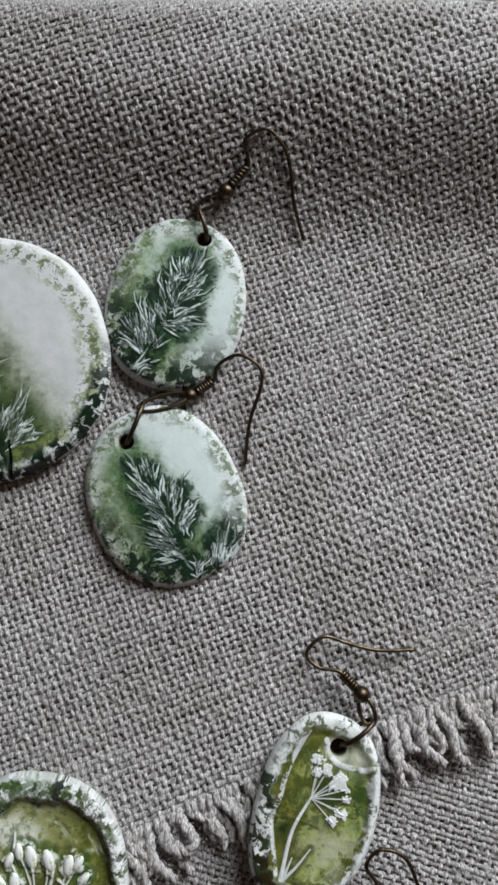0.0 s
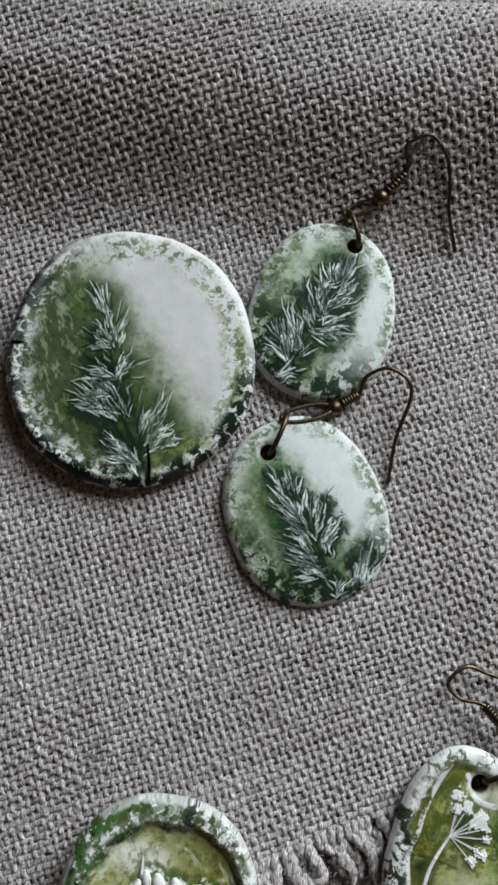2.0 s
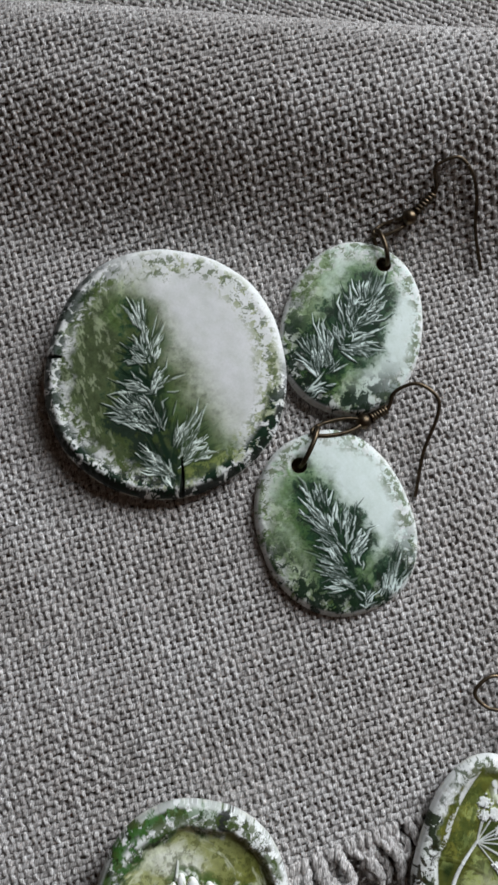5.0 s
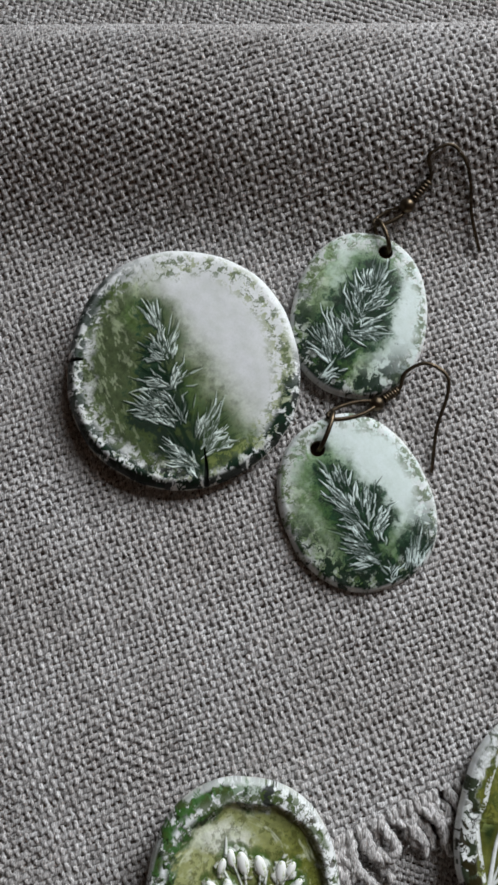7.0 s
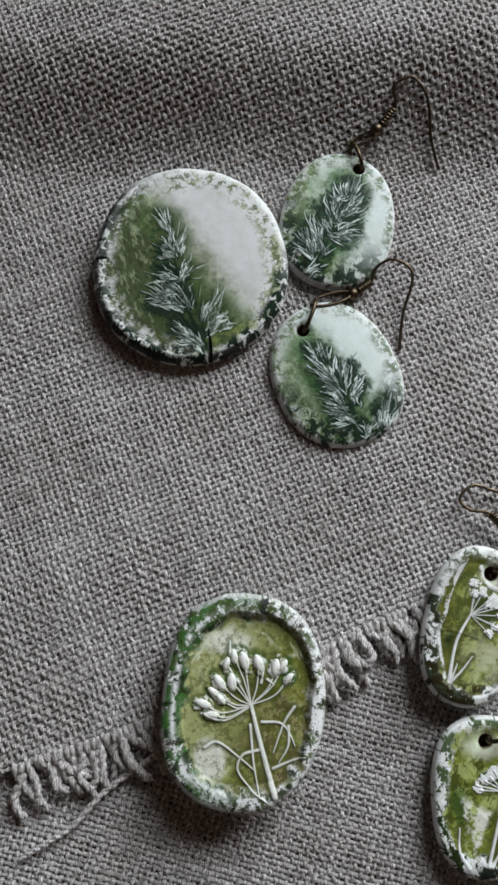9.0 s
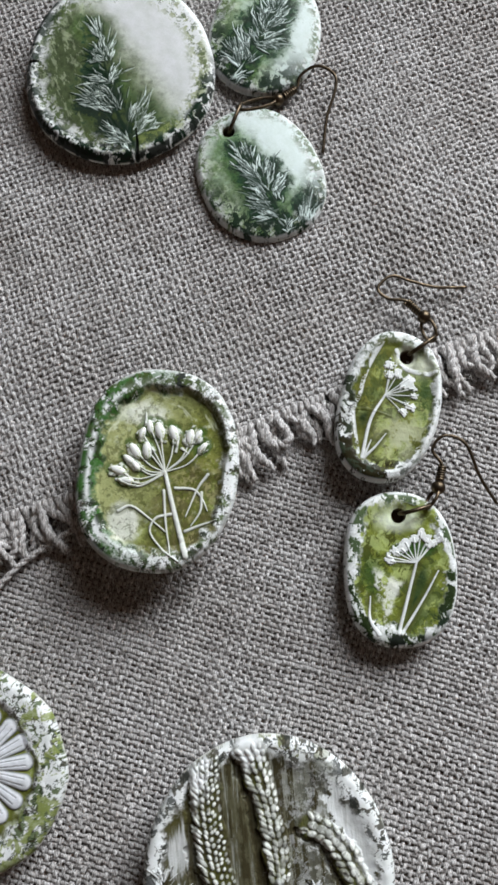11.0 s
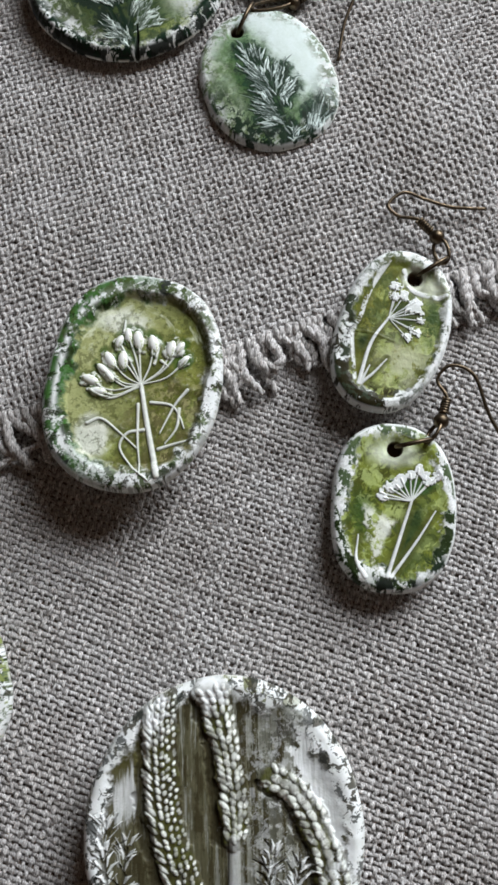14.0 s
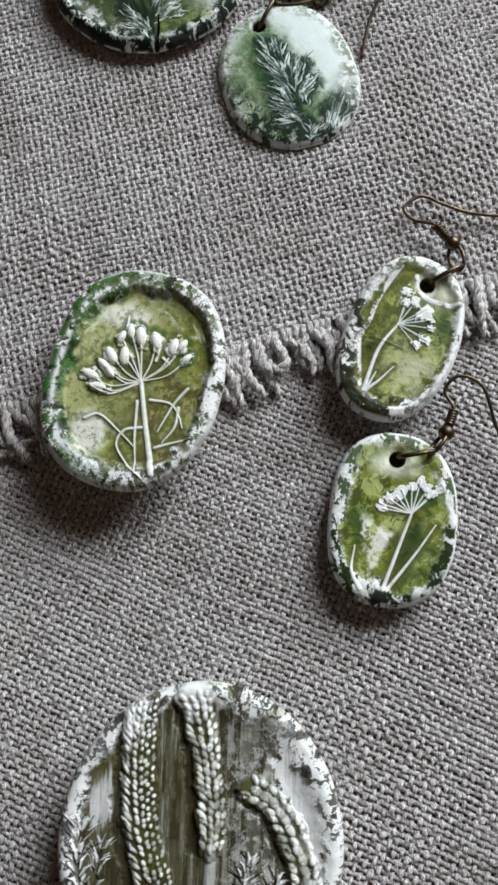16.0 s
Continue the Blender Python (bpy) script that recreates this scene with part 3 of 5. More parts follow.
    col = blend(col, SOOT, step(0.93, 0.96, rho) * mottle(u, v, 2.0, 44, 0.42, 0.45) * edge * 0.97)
    col = blend(col, SOOT, np.exp(-(((u + 2) / 5.5) ** 2 + ((v + 18.2) / 1.7) ** 2)) * mottle(u, v, 1.3, 48, 0.42, 0.50))
    col = blend(col, PINE * 0.45, np.clip(np.maximum(D, stem) * (0.55 + 0.5 * west), 0, 1) * 0.92)
    col = blend(col, WHITE * np.array([0.90, 1.0, 0.93]), np.clip(H * 1.25, 0, 1) ** 1.6 * (0.45 + 0.55 * mottle(u, v, 1.9, 49, 0.38, 0.54)))
    for at, way, size in (((4.0, -20.4), (-0.05, 1), 6.0), ((-20.0, 1.2), (1, 0.05), 2.6)):
        crack = line(np.zeros(len(u)), u, v, [at, (at[0] + way[0] * size * 0.5 + 0.2, at[1] + way[1] * size * 0.5), (at[0] + way[0] * size, at[1] + way[1] * size)], 0.50, 0.12)
        z, col = z - 0.8 * crack, blend(col, SOOT, crack * 1.5)
    z += 0.18 * H - 0.05 * D + 0.35 * lip + 0.12 * (n2 - 0.5) * np.maximum(rim, flank) + 0.12 * (n1 - 0.5) + 0.02 * (n3 - 0.5)
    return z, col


def drop_fir(u, v, rho, phi, rows, spine, hole, pale, seed_no, dark_way):
    """A domed drop with a fir sprig pressed into it; pale: the direction in which it fades to white."""
    rs = np.random.RandomState(seed_no)
    z = 4.2 - 1.3 * rho**2.2 + edge_round(rho, 0.09, 0.9)
    n1, n2, n3 = fbm(u, v, 6, seed_no + 1), fbm(u, v, 1.0, seed_no + 2, 4, 0.75), fbm(u, v, 2.4, seed_no + 3, 5, 0.75)
    col = np.tile(WHITE * np.array([0.80, 0.885, 0.855]), (len(u), 1))
    fade = -(u * pale[0] + v * pale[1]) / 13
    col = blend(col, WASH * np.array([0.78, 0.92, 0.82]), step(-0.40, 0.40, fade + 0.5 * (n1 - 0.5)) * 0.80)
    col = blend(col, MOSS, step(-0.15, 0.55, fade + 0.5 * (n1 - 0.5) + 0.7 * (n3 - 0.5)) * 0.72)
    H, D, halo = tufts(u, v, rows, 0.195, rs)
    stem = line(np.zeros(len(u)), u, v, spine, 0.15, 0.4)
    soft = np.zeros(len(u))
    for p in spline(spine, 5):
        soft = np.maximum(soft, np.exp(-((u - p[0]) ** 2 + (v - p[1]) ** 2) / 30))
    col = blend(col, MOSS * np.array([0.75, 1.05, 0.8]), step(0.15, 0.85, soft + 0.5 * (n3 - 0.5)) * 0.80)
    col = blend(col, LEAF * np.array([0.9, 0.85, 1.6]), step(0.30, 0.9, halo + 0.5 * (n3 - 0.5)) * 0.70)
    col = blend(col, PINE * 0.8, step(0.52, 0.85, halo + 1.1 * (n2 - 0.5)) * 0.92)
    col = blend(col, WASH * 1.15, mottle(u, v, 1.7, seed_no + 8, 0.54, 0.66) * step(-0.1, 0.4, fade) * step(0.6, 0.2, halo) * 0.6)
    col = density(col, n2)
    ring = step(0.70, 0.93, rho + 0.22 * (n1 - 0.5) + 0.18 * (n3 - 0.5))
    dark = step(-0.2, 0.75, np.cos(phi - radians(dark_way)))
    col = blend(col, WHITE * 0.86, ring * mottle(u, v, 1.3, seed_no + 6, 0.45, 0.54) * 0.80)
    col = blend(col, MOSS * 0.75, ring * mottle(u, v, 1.1, seed_no + 5, 0.54, 0.57) * 0.80)
    col = blend(col, PINE * 0.45, np.maximum(ring, step(0.5, 0.8, rho)) * dark * mottle(u, v, 1.6, seed_no + 4, 0.44, 0.48) * 0.95)
    col = blend(col, SOOT, step(0.35, 0.75, halo) * mottle(u, v, 1.0, seed_no + 9, 0.52, 0.60) * 0.65)
    col = blend(col, PINE * 0.5, np.maximum(D, stem) * 0.85)
    col = blend(col, WHITE * np.array([0.88, 1.0, 0.96]), np.clip(H * 1.25, 0, 1) ** 1.6 * (0.45 + 0.55 * mottle(u, v, 1.9, seed_no + 10, 0.38, 0.54)))
    z += 0.17 * H - 0.04 * D + 0.10 * (n1 - 0.5) + 0.12 * (n2 - 0.5) * ring
    col = blend(col, WHITE * 0.95, step(0.95, 0.985, rho) * mottle(u, v, 1.8, seed_no + 11, 0.44, 0.50) * 0.75)
    return pit(z, col, u, v, hole, 1.35, 0.9)


def fir_a(u, v, rho, phi):
    rows = (((2.1, 4.2), (2.7, 10.5), 24, 8), ((1.7, 2.5), (5.1, 8.7), 22, 7), ((1.2, 2.1), (5.8, 4.7), 16, 6), ((-0.2, -0.7), (4.8, 2.4), 18, 7), ((-0.6, -2.7), (4.5, -0.3), 16, 6),
            ((-1.5, -3.7), (5.0, -3.3), 16, 7), ((-1.8, -4.2), (2.2, -5.5), 18, 5), ((0.2, 2.1), (-1.0, 6.4), 22, 7), ((-1.6, -1.0), (-2.7, 5.2), 18, 7), ((-2.2, -3.8), (-4.7, 0.2), 22, 8))
    rows += (((-0.2, -0.7), (-0.1, 4.4), 18, 6), ((-5.7, -8.8), (-8.9, -3.8), 26, 9), ((-6.0, -8.0), (-6.0, -1.0), 18, 8), ((-4.7, -5.7), (-5.7, 0.6), 18, 6), ((-6.0, -7.0), (-8.2, -2.2), 20, 6),
             ((-3.7, -5.7), (-5.3, -1.0), 18, 6), ((-4.5, -8.7), (-1.7, -6.1), 14, 5), ((-7.9, -12.5), (-4.5, -9.1), 18, 5), ((-7.5, -12.1), (-3.5, -11.1), 16, 5))
    return drop_fir(u, v, rho, phi, rows, [(3.0, 9.4), (0.7, 2.1), (-2.0, -4.1), (-5.2, -9.7), (-7.9, -13.1)], (4.9, 11.6), (0.90, 0.25), 60, 235)


def fir_b(u, v, rho, phi):
    rows = (((-4.0, 2.4), (-6.5, 6.7), 16, 7), ((-1.2, -1.2), (-5.8, 3.1), 18, 8), ((-0.1, -3.5), (-5.1, 0.9), 16, 8), ((1.4, -4.8), (-3.6, -1.7), 16, 7), ((1.9, -7.3), (-3.6, -4.5), 20, 8),
            ((3.0, -9.1), (-2.8, -6.5), 16, 7), ((3.5, -10.0), (-2.9, -8.7), 14, 7), ((3.5, -10.4), (-1.0, -10.7), 12, 5), ((-2.3, 2.2), (-2.3, 6.0), 20, 6), ((-0.7, 0.0), (-1.2, 3.7), 20, 7))
    rows += (((0.6, -1.6), (0.6, 2.7), 18, 7), ((1.8, -3.6), (2.5, 1.9), 18, 6), ((2.3, -5.1), (5.1, -0.4), 18, 7), ((2.8, -5.4), (5.4, -2.1), 16, 6), ((3.8, -6.6), (3.5, -4.1), 20, 4),
             ((5.4, -12.3), (5.3, -9.4), 55, 8), ((9.0, -11.0), (8.5, -6.6), 10, 5), ((9.5, -11.0), (11.1, -4.6), 12, 8), ((11.0, -11.5), (12.5, -7.5), 14, 5))
    return drop_fir(u, v, rho, phi, rows, [(-6.5, 6.3), (-3.4, 1.8), (0.1, -3.0), (2.9, -7.3), (4.5, -12.6)], (-6.7, 9.3), (0.55, 0.75), 80, 275)


def framed(u, v, rho, phi, inner, seed_no, face, well, ragged=0.10, shift=0.0):
    """A pressed panel inside a raised, uneven rim: height, colour and how far inside the well."""
    n1, n2, n3 = fbm(u, v, 6, seed_no), fbm(u, v, 1.3, seed_no + 1, 4, 0.7), fbm(u, v, 3.2, seed_no + 9, 5, 0.7)
    r = np.hypot(u - shift, v)
    ins = 1 - r / inner(np.arctan2(v, u - shift)) + ragged * (n1 - 0.5) + 0.5 * ragged * (n3 - 0.5)
    sink = step(-0.02, 0.09 + 0.5 * (ragged - 0.1), ins)
    deep = step(0.0, 0.10, ins + 2.0 * ragged * (n3 - 0.5))
    z = face - well * sink + edge_round(rho, 0.10, 1.1) + 0.35 * (n1 - 0.5) + 0.06 * (n2 - 0.5) + 0.14 * (n3 - 0.5)
    col = np.tile(WHITE, (len(u), 1))
    col = blend(col, MOSS * 0.75, (1 - deep) * mottle(u, v, 1.5, seed_no + 2, 0.60, 0.62) * 0.92)
    col = blend(col, DEEP, (1 - deep) * mottle(u, v, 1.2, seed_no + 5, 0.645, 0.66) * 0.92)
    col = blend(col, UMBER * 0.5, (1 - deep) * mottle(u, v, 0.9, seed_no + 7, 0.64, 0.66) * 0.85)
    col = blend(col, OLIVE * (0.55 + 0.9 * n1[:, None]), deep)
    col = blend(col, OLIVE * 0.4, deep * step(0.55, 0.8, n3) * 0.7)
    col = blend(col, LIME * 1.2, deep * step(0.5, 0.85, fbm(u, v, 7, seed_no + 3)) * 0.55)
    col = blend(col, WHITE * np.array([0.9, 0.92, 0.75]), deep * step(0.60, 0.85, n2) * step(0.4, 0.7, n1) * 0.5)
    col = blend(col, OLIVE * 0.3, deep * step(0.22, 0.04, ins) * mottle(u, v, 3.0, seed_no + 6, 0.42, 0.6) * 0.8)
    col = blend(col, UMBER * 0.7, deep * step(0.12, 0.02, ins) * 0.75 * mottle(u, v, 5, seed_no + 4, 0.35, 0.6))
    return z, col, deep, n1, 0.5 * n2 + 0.5 * n3


UMBEL_RAYS = (((0.4, 7.3), (0.9, 3.6), 105, 2.1), ((3.1, 6.8), (2.7, 2.6), 108, 2.0), ((6.3, 6.0), (4.8, 2.2), 80, 1.9), ((-4.3, 3.4), (-1.3, 0.5), 125, 2.0),
              ((-2.0, 3.5), (-0.1, 1.2), 95, 2.0), ((-7.4, -0.4), (-3.7, -2.1), 160, 1.9), ((-5.7, -2.4), (-2.6, -2.9), 175, 1.6), ((-5.5, 1.7), (-1.7, -0.6), 140, 1.5),
              ((-3.0, 6.9), (-0.4, 2.7), 70, 1.5), ((8.8, 4.0), (5.9, 0.8), 50, 1.4), ((-1.5, 8.1), (0.3, 3.6), 100, 1.6), ((7.8, 6.3), (5.3, 2.2), 60, 1.5), ((-4.1, 0.4), (-1.2, -1.3), 130, 1.4))
UMBEL_BUDS = [(at, way, size) for at, knee, way, size in UMBEL_RAYS]


def oval_umbel(u, v, rho, phi):
    inner = oval(12.3, 16.8, -7, 2.5)
    z, col, deep, n1, n2 = framed(u, v, rho, phi, inner, 100, 8.1, 1.5, shift=0.75)
    col = density(col, n2)
    z -= 0.03 * (v + 0)
    col = blend(col, (0.41, 0.43, 0.20), deep * step(7, -6, u - 0.4 * v) * (0.45 + 0.6 * n1))
    pale = np.exp(-(((u + 4) / 6.5) ** 2 + ((v - 11) / 3.4) ** 2)) + 1.5 * np.exp(-(((u + 6.2) / 3.2) ** 2 + ((v + 10.6) / 4.2) ** 2))
    col = blend(col, WHITE * np.array([0.95, 0.95, 0.85]), deep * step(0.3, 1.0, pale + 0.9 * (n2 - 0.5)) * 0.85)
    col = blend(col, UMBER * 1.5, deep * mottle(u, v, 2.6, 109, 0.42, 0.62) * step(-5, 3, u) * step(5, -2, v) * 0.75)
    col = blend(col, (0.40, 0.37, 0.18), deep * mottle(u, v, 1.1, 124, 0.54, 0.60) * step(-2, 5, u) * step(4, -3, v) * 0.6)
    col = blend(col, OLIVE * 0.4, deep * mottle(u, v, 0.9, 125, 0.57, 0.62) * 0.55)
    # left rim: thick leaf-green stain
    left = step(0.35, -0.55, np.cos(phi + 0.25)) * (1 - deep)
    col = blend(col, LEAF, left * mottle(u, v, 2.0, 111, 0.43, 0.455) * 0.97)
    col = blend(col, DEEP * 0.8, left * mottle(u, v, 1.4, 112, 0.54, 0.565) * 0.95)
    ridge = np.exp(-(((rho - 0.86) / 0.035) ** 2)) * step(0.3, -0.5, np.cos(phi + 0.25))
    col = blend(col, WHITE, ridge * mottle(u, v, 1.2, 114, 0.36, 0.5))
    foot = np.exp(-(((u + 9.5) / 2.6) ** 2 + ((v + 16) / 1.6) ** 2)) + np.exp(-(((u - 4.5) / 1.2) ** 2 + ((v - 17.4) / 1.4) ** 2))
    col = blend(col, SOOT + 0.015, step(0.1, 0.4, foot) * mottle(u, v, 1.6, 113, 0.46, 0.51))
    col = blend(col, MOSS * 0.6, (1 - deep) * step(0.2, 0.7, np.sin(phi)) * mottle(u, v, 1.2, 119, 0.55, 0.575) * 0.85)
    brush = fbm(np.hypot(u + 3, v - 3) * 1.0, np.arctan2(v - 3, u + 3) * 3, 1.0, 118, 4, 0.7)
    col = blend(col, WHITE * np.array([0.85, 0.88, 0.65]), deep * step(0.55, 0.8, brush) * step(2, 9, v) * 0.6)
    hub = (1.5, -0.8)
    rows = [([hub, (3.2, -8.0), (5.6, -17.0)], 0.42, 0.58, 1.0)]
    rows += [([hub, knee, at], 0.17, 0.20, 0.75) for at, knee, way, size in UMBEL_RAYS]
    rows += [(points, 0.34, 0.14, 0.8) for points in (
        [(-7.3, -8.2), (-4.8, -7.3), (-1.0, -10.0), (1.9, -12.4)], [(2.7, -8.9), (-0.2, -9.7), (-1.2, -12.3), (1.1, -15.5), (4.3, -18.0)], [(3.5, -3.9), (7.0, -4.2), (8.7, -6.2), (9.6, -8.3)],
        [(9.7, -1.3), (7.7, -4.1), (5.5, -9.4)], [(8.5, -4.8), (8.3, -8.3), (6.5, -11.2)], [(5.4, -12.2), (8.2, -11.1), (11.4, -10.1)], [(1.3, -4.4), (1.8, -11.1), (2.8, -17.1)],
        [(-2.3, 8.9), (-2.3, 11.1)], [(3.5, 3.2), (4.2, 6.2)], [(-7.8, -2.1), (-3.6, -3.5), (1.1, -1.3)], [(4.7, 3.8), (6.0, 2.8)])]
    H, N = lines(u, v, rows, 0.7)
    G, B = np.zeros(len(u)), np.zeros(len(u))
    bent_u, bent_v = u + 1.5 * (fbm(u, v, 1.6, 126, 3) - 0.5), v + 1.5 * (fbm(u, v, 1.6, 127, 3) - 0.5)
    for at, knee, way, size in UMBEL_RAYS:
        G = seed(G, bent_u, bent_v, at, way, size * 1.2, size * 0.66)
        B = seed(B, u, v, at, way, size * 1.15 + 0.9, size * 0.58 + 0.8)
    petal = mottle(u, v, 1.2, 121, 0.45, 0.53)
    pool = np.clip(np.maximum(N * 0.6, B) * (0.1 + 1.4 * n2), 0, 1)
    col = blend(col, OLIVE * np.array([0.42, 0.48, 0.35]), deep * pool * 0.95)
    fan = np.exp(-(((u - hub[0]) / 6.5) ** 2 + ((v - hub[1] - 2.6) / 3.0) ** 2))
    col = blend(col, OLIVE * 0.35, deep * step(0.35, 0.75, fan + 0.9 * (n2 - 0.5)) * 0.7)
    col = blend(col, LEAF * 0.8, deep * B * mottle(u, v, 1.3, 122, 0.47, 0.54) * 0.8)
    col = blend(col, WHITE * np.array([1.0, 1.0, 0.95]), np.maximum(np.clip(H * 1.2, 0, 1) ** 1.1 * (0.72 + 0.4 * n2), G**0.9 * petal))
    col = bare_edge(col, u, v, rho, 128, 0.55)
    return z + 0.34 * H + 0.5 * G, col


def bare_edge(col, u, v, rho, seed_no, much):
    """Clay showing white where the stain was wiped off the outermost edge."""
    return blend(col, WHITE, step(0.955, 0.985, rho) * mottle(u, v, 2.2, seed_no, 0.40, 0.46) * much)


def florets(u, v, heads, n, size):
    m = np.zeros(len(u))
    for p in heads:
        m = np.maximum(m, np.exp(-((u - p[0]) ** 2 + (v - p[1]) ** 2) / size**2))
    return step(0.46, 0.60, m * 0.95 + 1.1 * (n - 0.5)) * step(0.1, 0.3, m)


def drop_umbel_c(u, v, rho, phi):
    inner = oval(8.3, 13.2, -15, 2.4)
    z, col, deep, n1, n2 = framed(u, v, rho, phi, inner, 140, 4.6, 0.55, 0.14, 0.7)
    col = blend(col, OLIVE * np.array([1.25, 1.15, 1.1]), deep * 0.65)
    col = density(col, n2)
    col = blend(col, OLIVE * 0.45, deep * mottle(u, v, 2.4, 155, 0.49, 0.57) * 0.85)
    col = blend(col, LIME * np.array([1.2, 1.2, 1.4]), deep * mottle(u, v, 2.2, 158, 0.53, 0.63) * 0.65)
    col = blend(col, WASH * np.array([1.1, 1.0, 0.85]), deep * np.exp(-(((u - 2.6) / 4.6) ** 2 + ((v + 6.5) / 4.2) ** 2)) * mottle(u, v, 1.8, 159, 0.36, 0.56))
    left = (1 - deep) * step(0.3, -0.5, np.cos(phi - 0.45))
    col = blend(col, WHITE, (1 - deep) * 0.7)
    col = blend(col, DEEP * 0.8, left * mottle(u, v, 2.2, 146, 0.46, 0.48) * 0.97)
    foot = step(-0.25, -0.75, np.cos(phi - 0.75)) * step(0.60, 0.80, rho)
    col = blend(col, UMBER * np.array([0.30, 0.30, 0.22]), foot * mottle(u, v, 2.0, 148, 0.50, 0.52) * 0.97)
    col = blend(col, DEEP * 1.6, (1 - left) * (1 - deep) * mottle(u, v, 1.7, 147, 0.55, 0.57) * 0.9)
    col = blend(col, LEAF * 0.6, deep * np.exp(-(((u - 7.2) / 1.8) ** 2 + ((v - 1.5) / 5.0) ** 2)) * mottle(u, v, 1.6, 149, 0.36, 0.55) * 0.9)
    col = blend(col, DEEP * 1.2, np.exp(-(((u + 5.2) / 1.7) ** 2 + ((v + 2.6) / 2.2) ** 2)) * 1.3 * (0.4 + 0.8 * n2))
    col = blend(col, DEEP * 2.2, deep * mottle(u, v, 2.0, 157, 0.50, 0.58) * step(-5, 2, v + 0.3 * u) * 0.65)
    hub = (-0.8, 2.2)
    heads = ((0.5, 8.4), (1.9, 6.5), (0.4, 6.2), (4.0, 5.5), (3.1, 4.0), (4.8, 3.4), (4.9, 1.9), (4.4, -0.5), (2.6, -1.6), (3.5, 0.2))
    rows = [([hub, (-3.9, -2.8), (-5.9, -10.3)], 0.24, 0.40, 1.0)] + [([hub, p], 0.12, 0.14, 0.7) for p in heads]
    rows += [(points, 0.36, 0.12, 0.75) for points in ([(-5.6, -10.4), (-4.0, -7.0)], [(-5.5, -10.4), (-3.3, -8.4), (-1.0, -5.7)])]
    H, N = lines(u, v, rows, 0.8)
    edges = [([(-0.6, 13.9), (-4.2, 7.6), (-6.0, 2.0), (-7.3, -0.8), (-6.6, -9.5)], 0.50, 0.35, 0.9), ([(1.9, 11.4), (3.3, 7.8), (7.9, 6.4), (10.0, 6.4), (9.6, 0.6), (8.0, -5.2), (6.5, -8.0)], 0.50, 0.45, 0.9),
             ([(5.3, -8.9), (2.6, -12.6), (-2.6, -13.6)], 0.50, 0.40, 0.9)]
    ridge, wide = lines(u, v, edges, 0.8)
    shelf, _ = lines(u, v, [([(-6.9, -0.4), (-3.6, -0.9), (0.2, -2.3)], 0.35, 0.25, 0.7)], 0.5)
    G = florets(u, v, heads, fbm(u, v, 1.2, 151, 4, 0.75), 1.15)
    crown = np.exp(-((u - hub[0] - 3.2) ** 2 + (v - hub[1] - 0.8) ** 2) / 15)
    col = blend(col, OLIVE * 0.45, deep * np.clip(np.maximum(N, wide * 0.7) * (0.1 + 1.5 * n2), 0, 1) * 0.85)
    col = blend(col, DEEP * 1.3, deep * step(0.35, 0.75, crown + 0.6 * (n2 - 0.5)) * 0.75)
    lip = step(3.2, 1.6, np.hypot(u - 3.9, v - 10.1) + 1.2 * (n2 - 0.5))
    col = blend(col, WHITE * np.array([0.95, 0.98, 0.82]), np.maximum(lip, 0.9 * np.exp(-(((u - 7) / 2.6) ** 2 + ((v - 8.3) / 1.8) ** 2))) * 0.75)
    col = blend(col, OLIVE * 1.2, np.exp(-(((u - 1) / 2.2) ** 2 + ((v - 12.2) / 1.6) ** 2)) * 0.6)
    col = blend(col, OLIVE * 0.5, shelf * 0.7)
    col = blend(col, WHITE, np.maximum(np.maximum(np.clip(1.2 * H, 0, 1) * (0.7 + 0.5 * n2), G), np.clip(ridge * 1.3, 0, 1) * mottle(u, v, 1.4, 156, 0.40, 0.50) * 0.9) ** 0.9 * 0.95)
    col = bare_edge(col, u, v, rho, 154, 0.85)
    return pit(z + 0.20 * H + 0.20 * G + 0.10 * ridge + 0.10 * shelf, col, u, v, (3.9, 10.1), 1.45, 1.0)


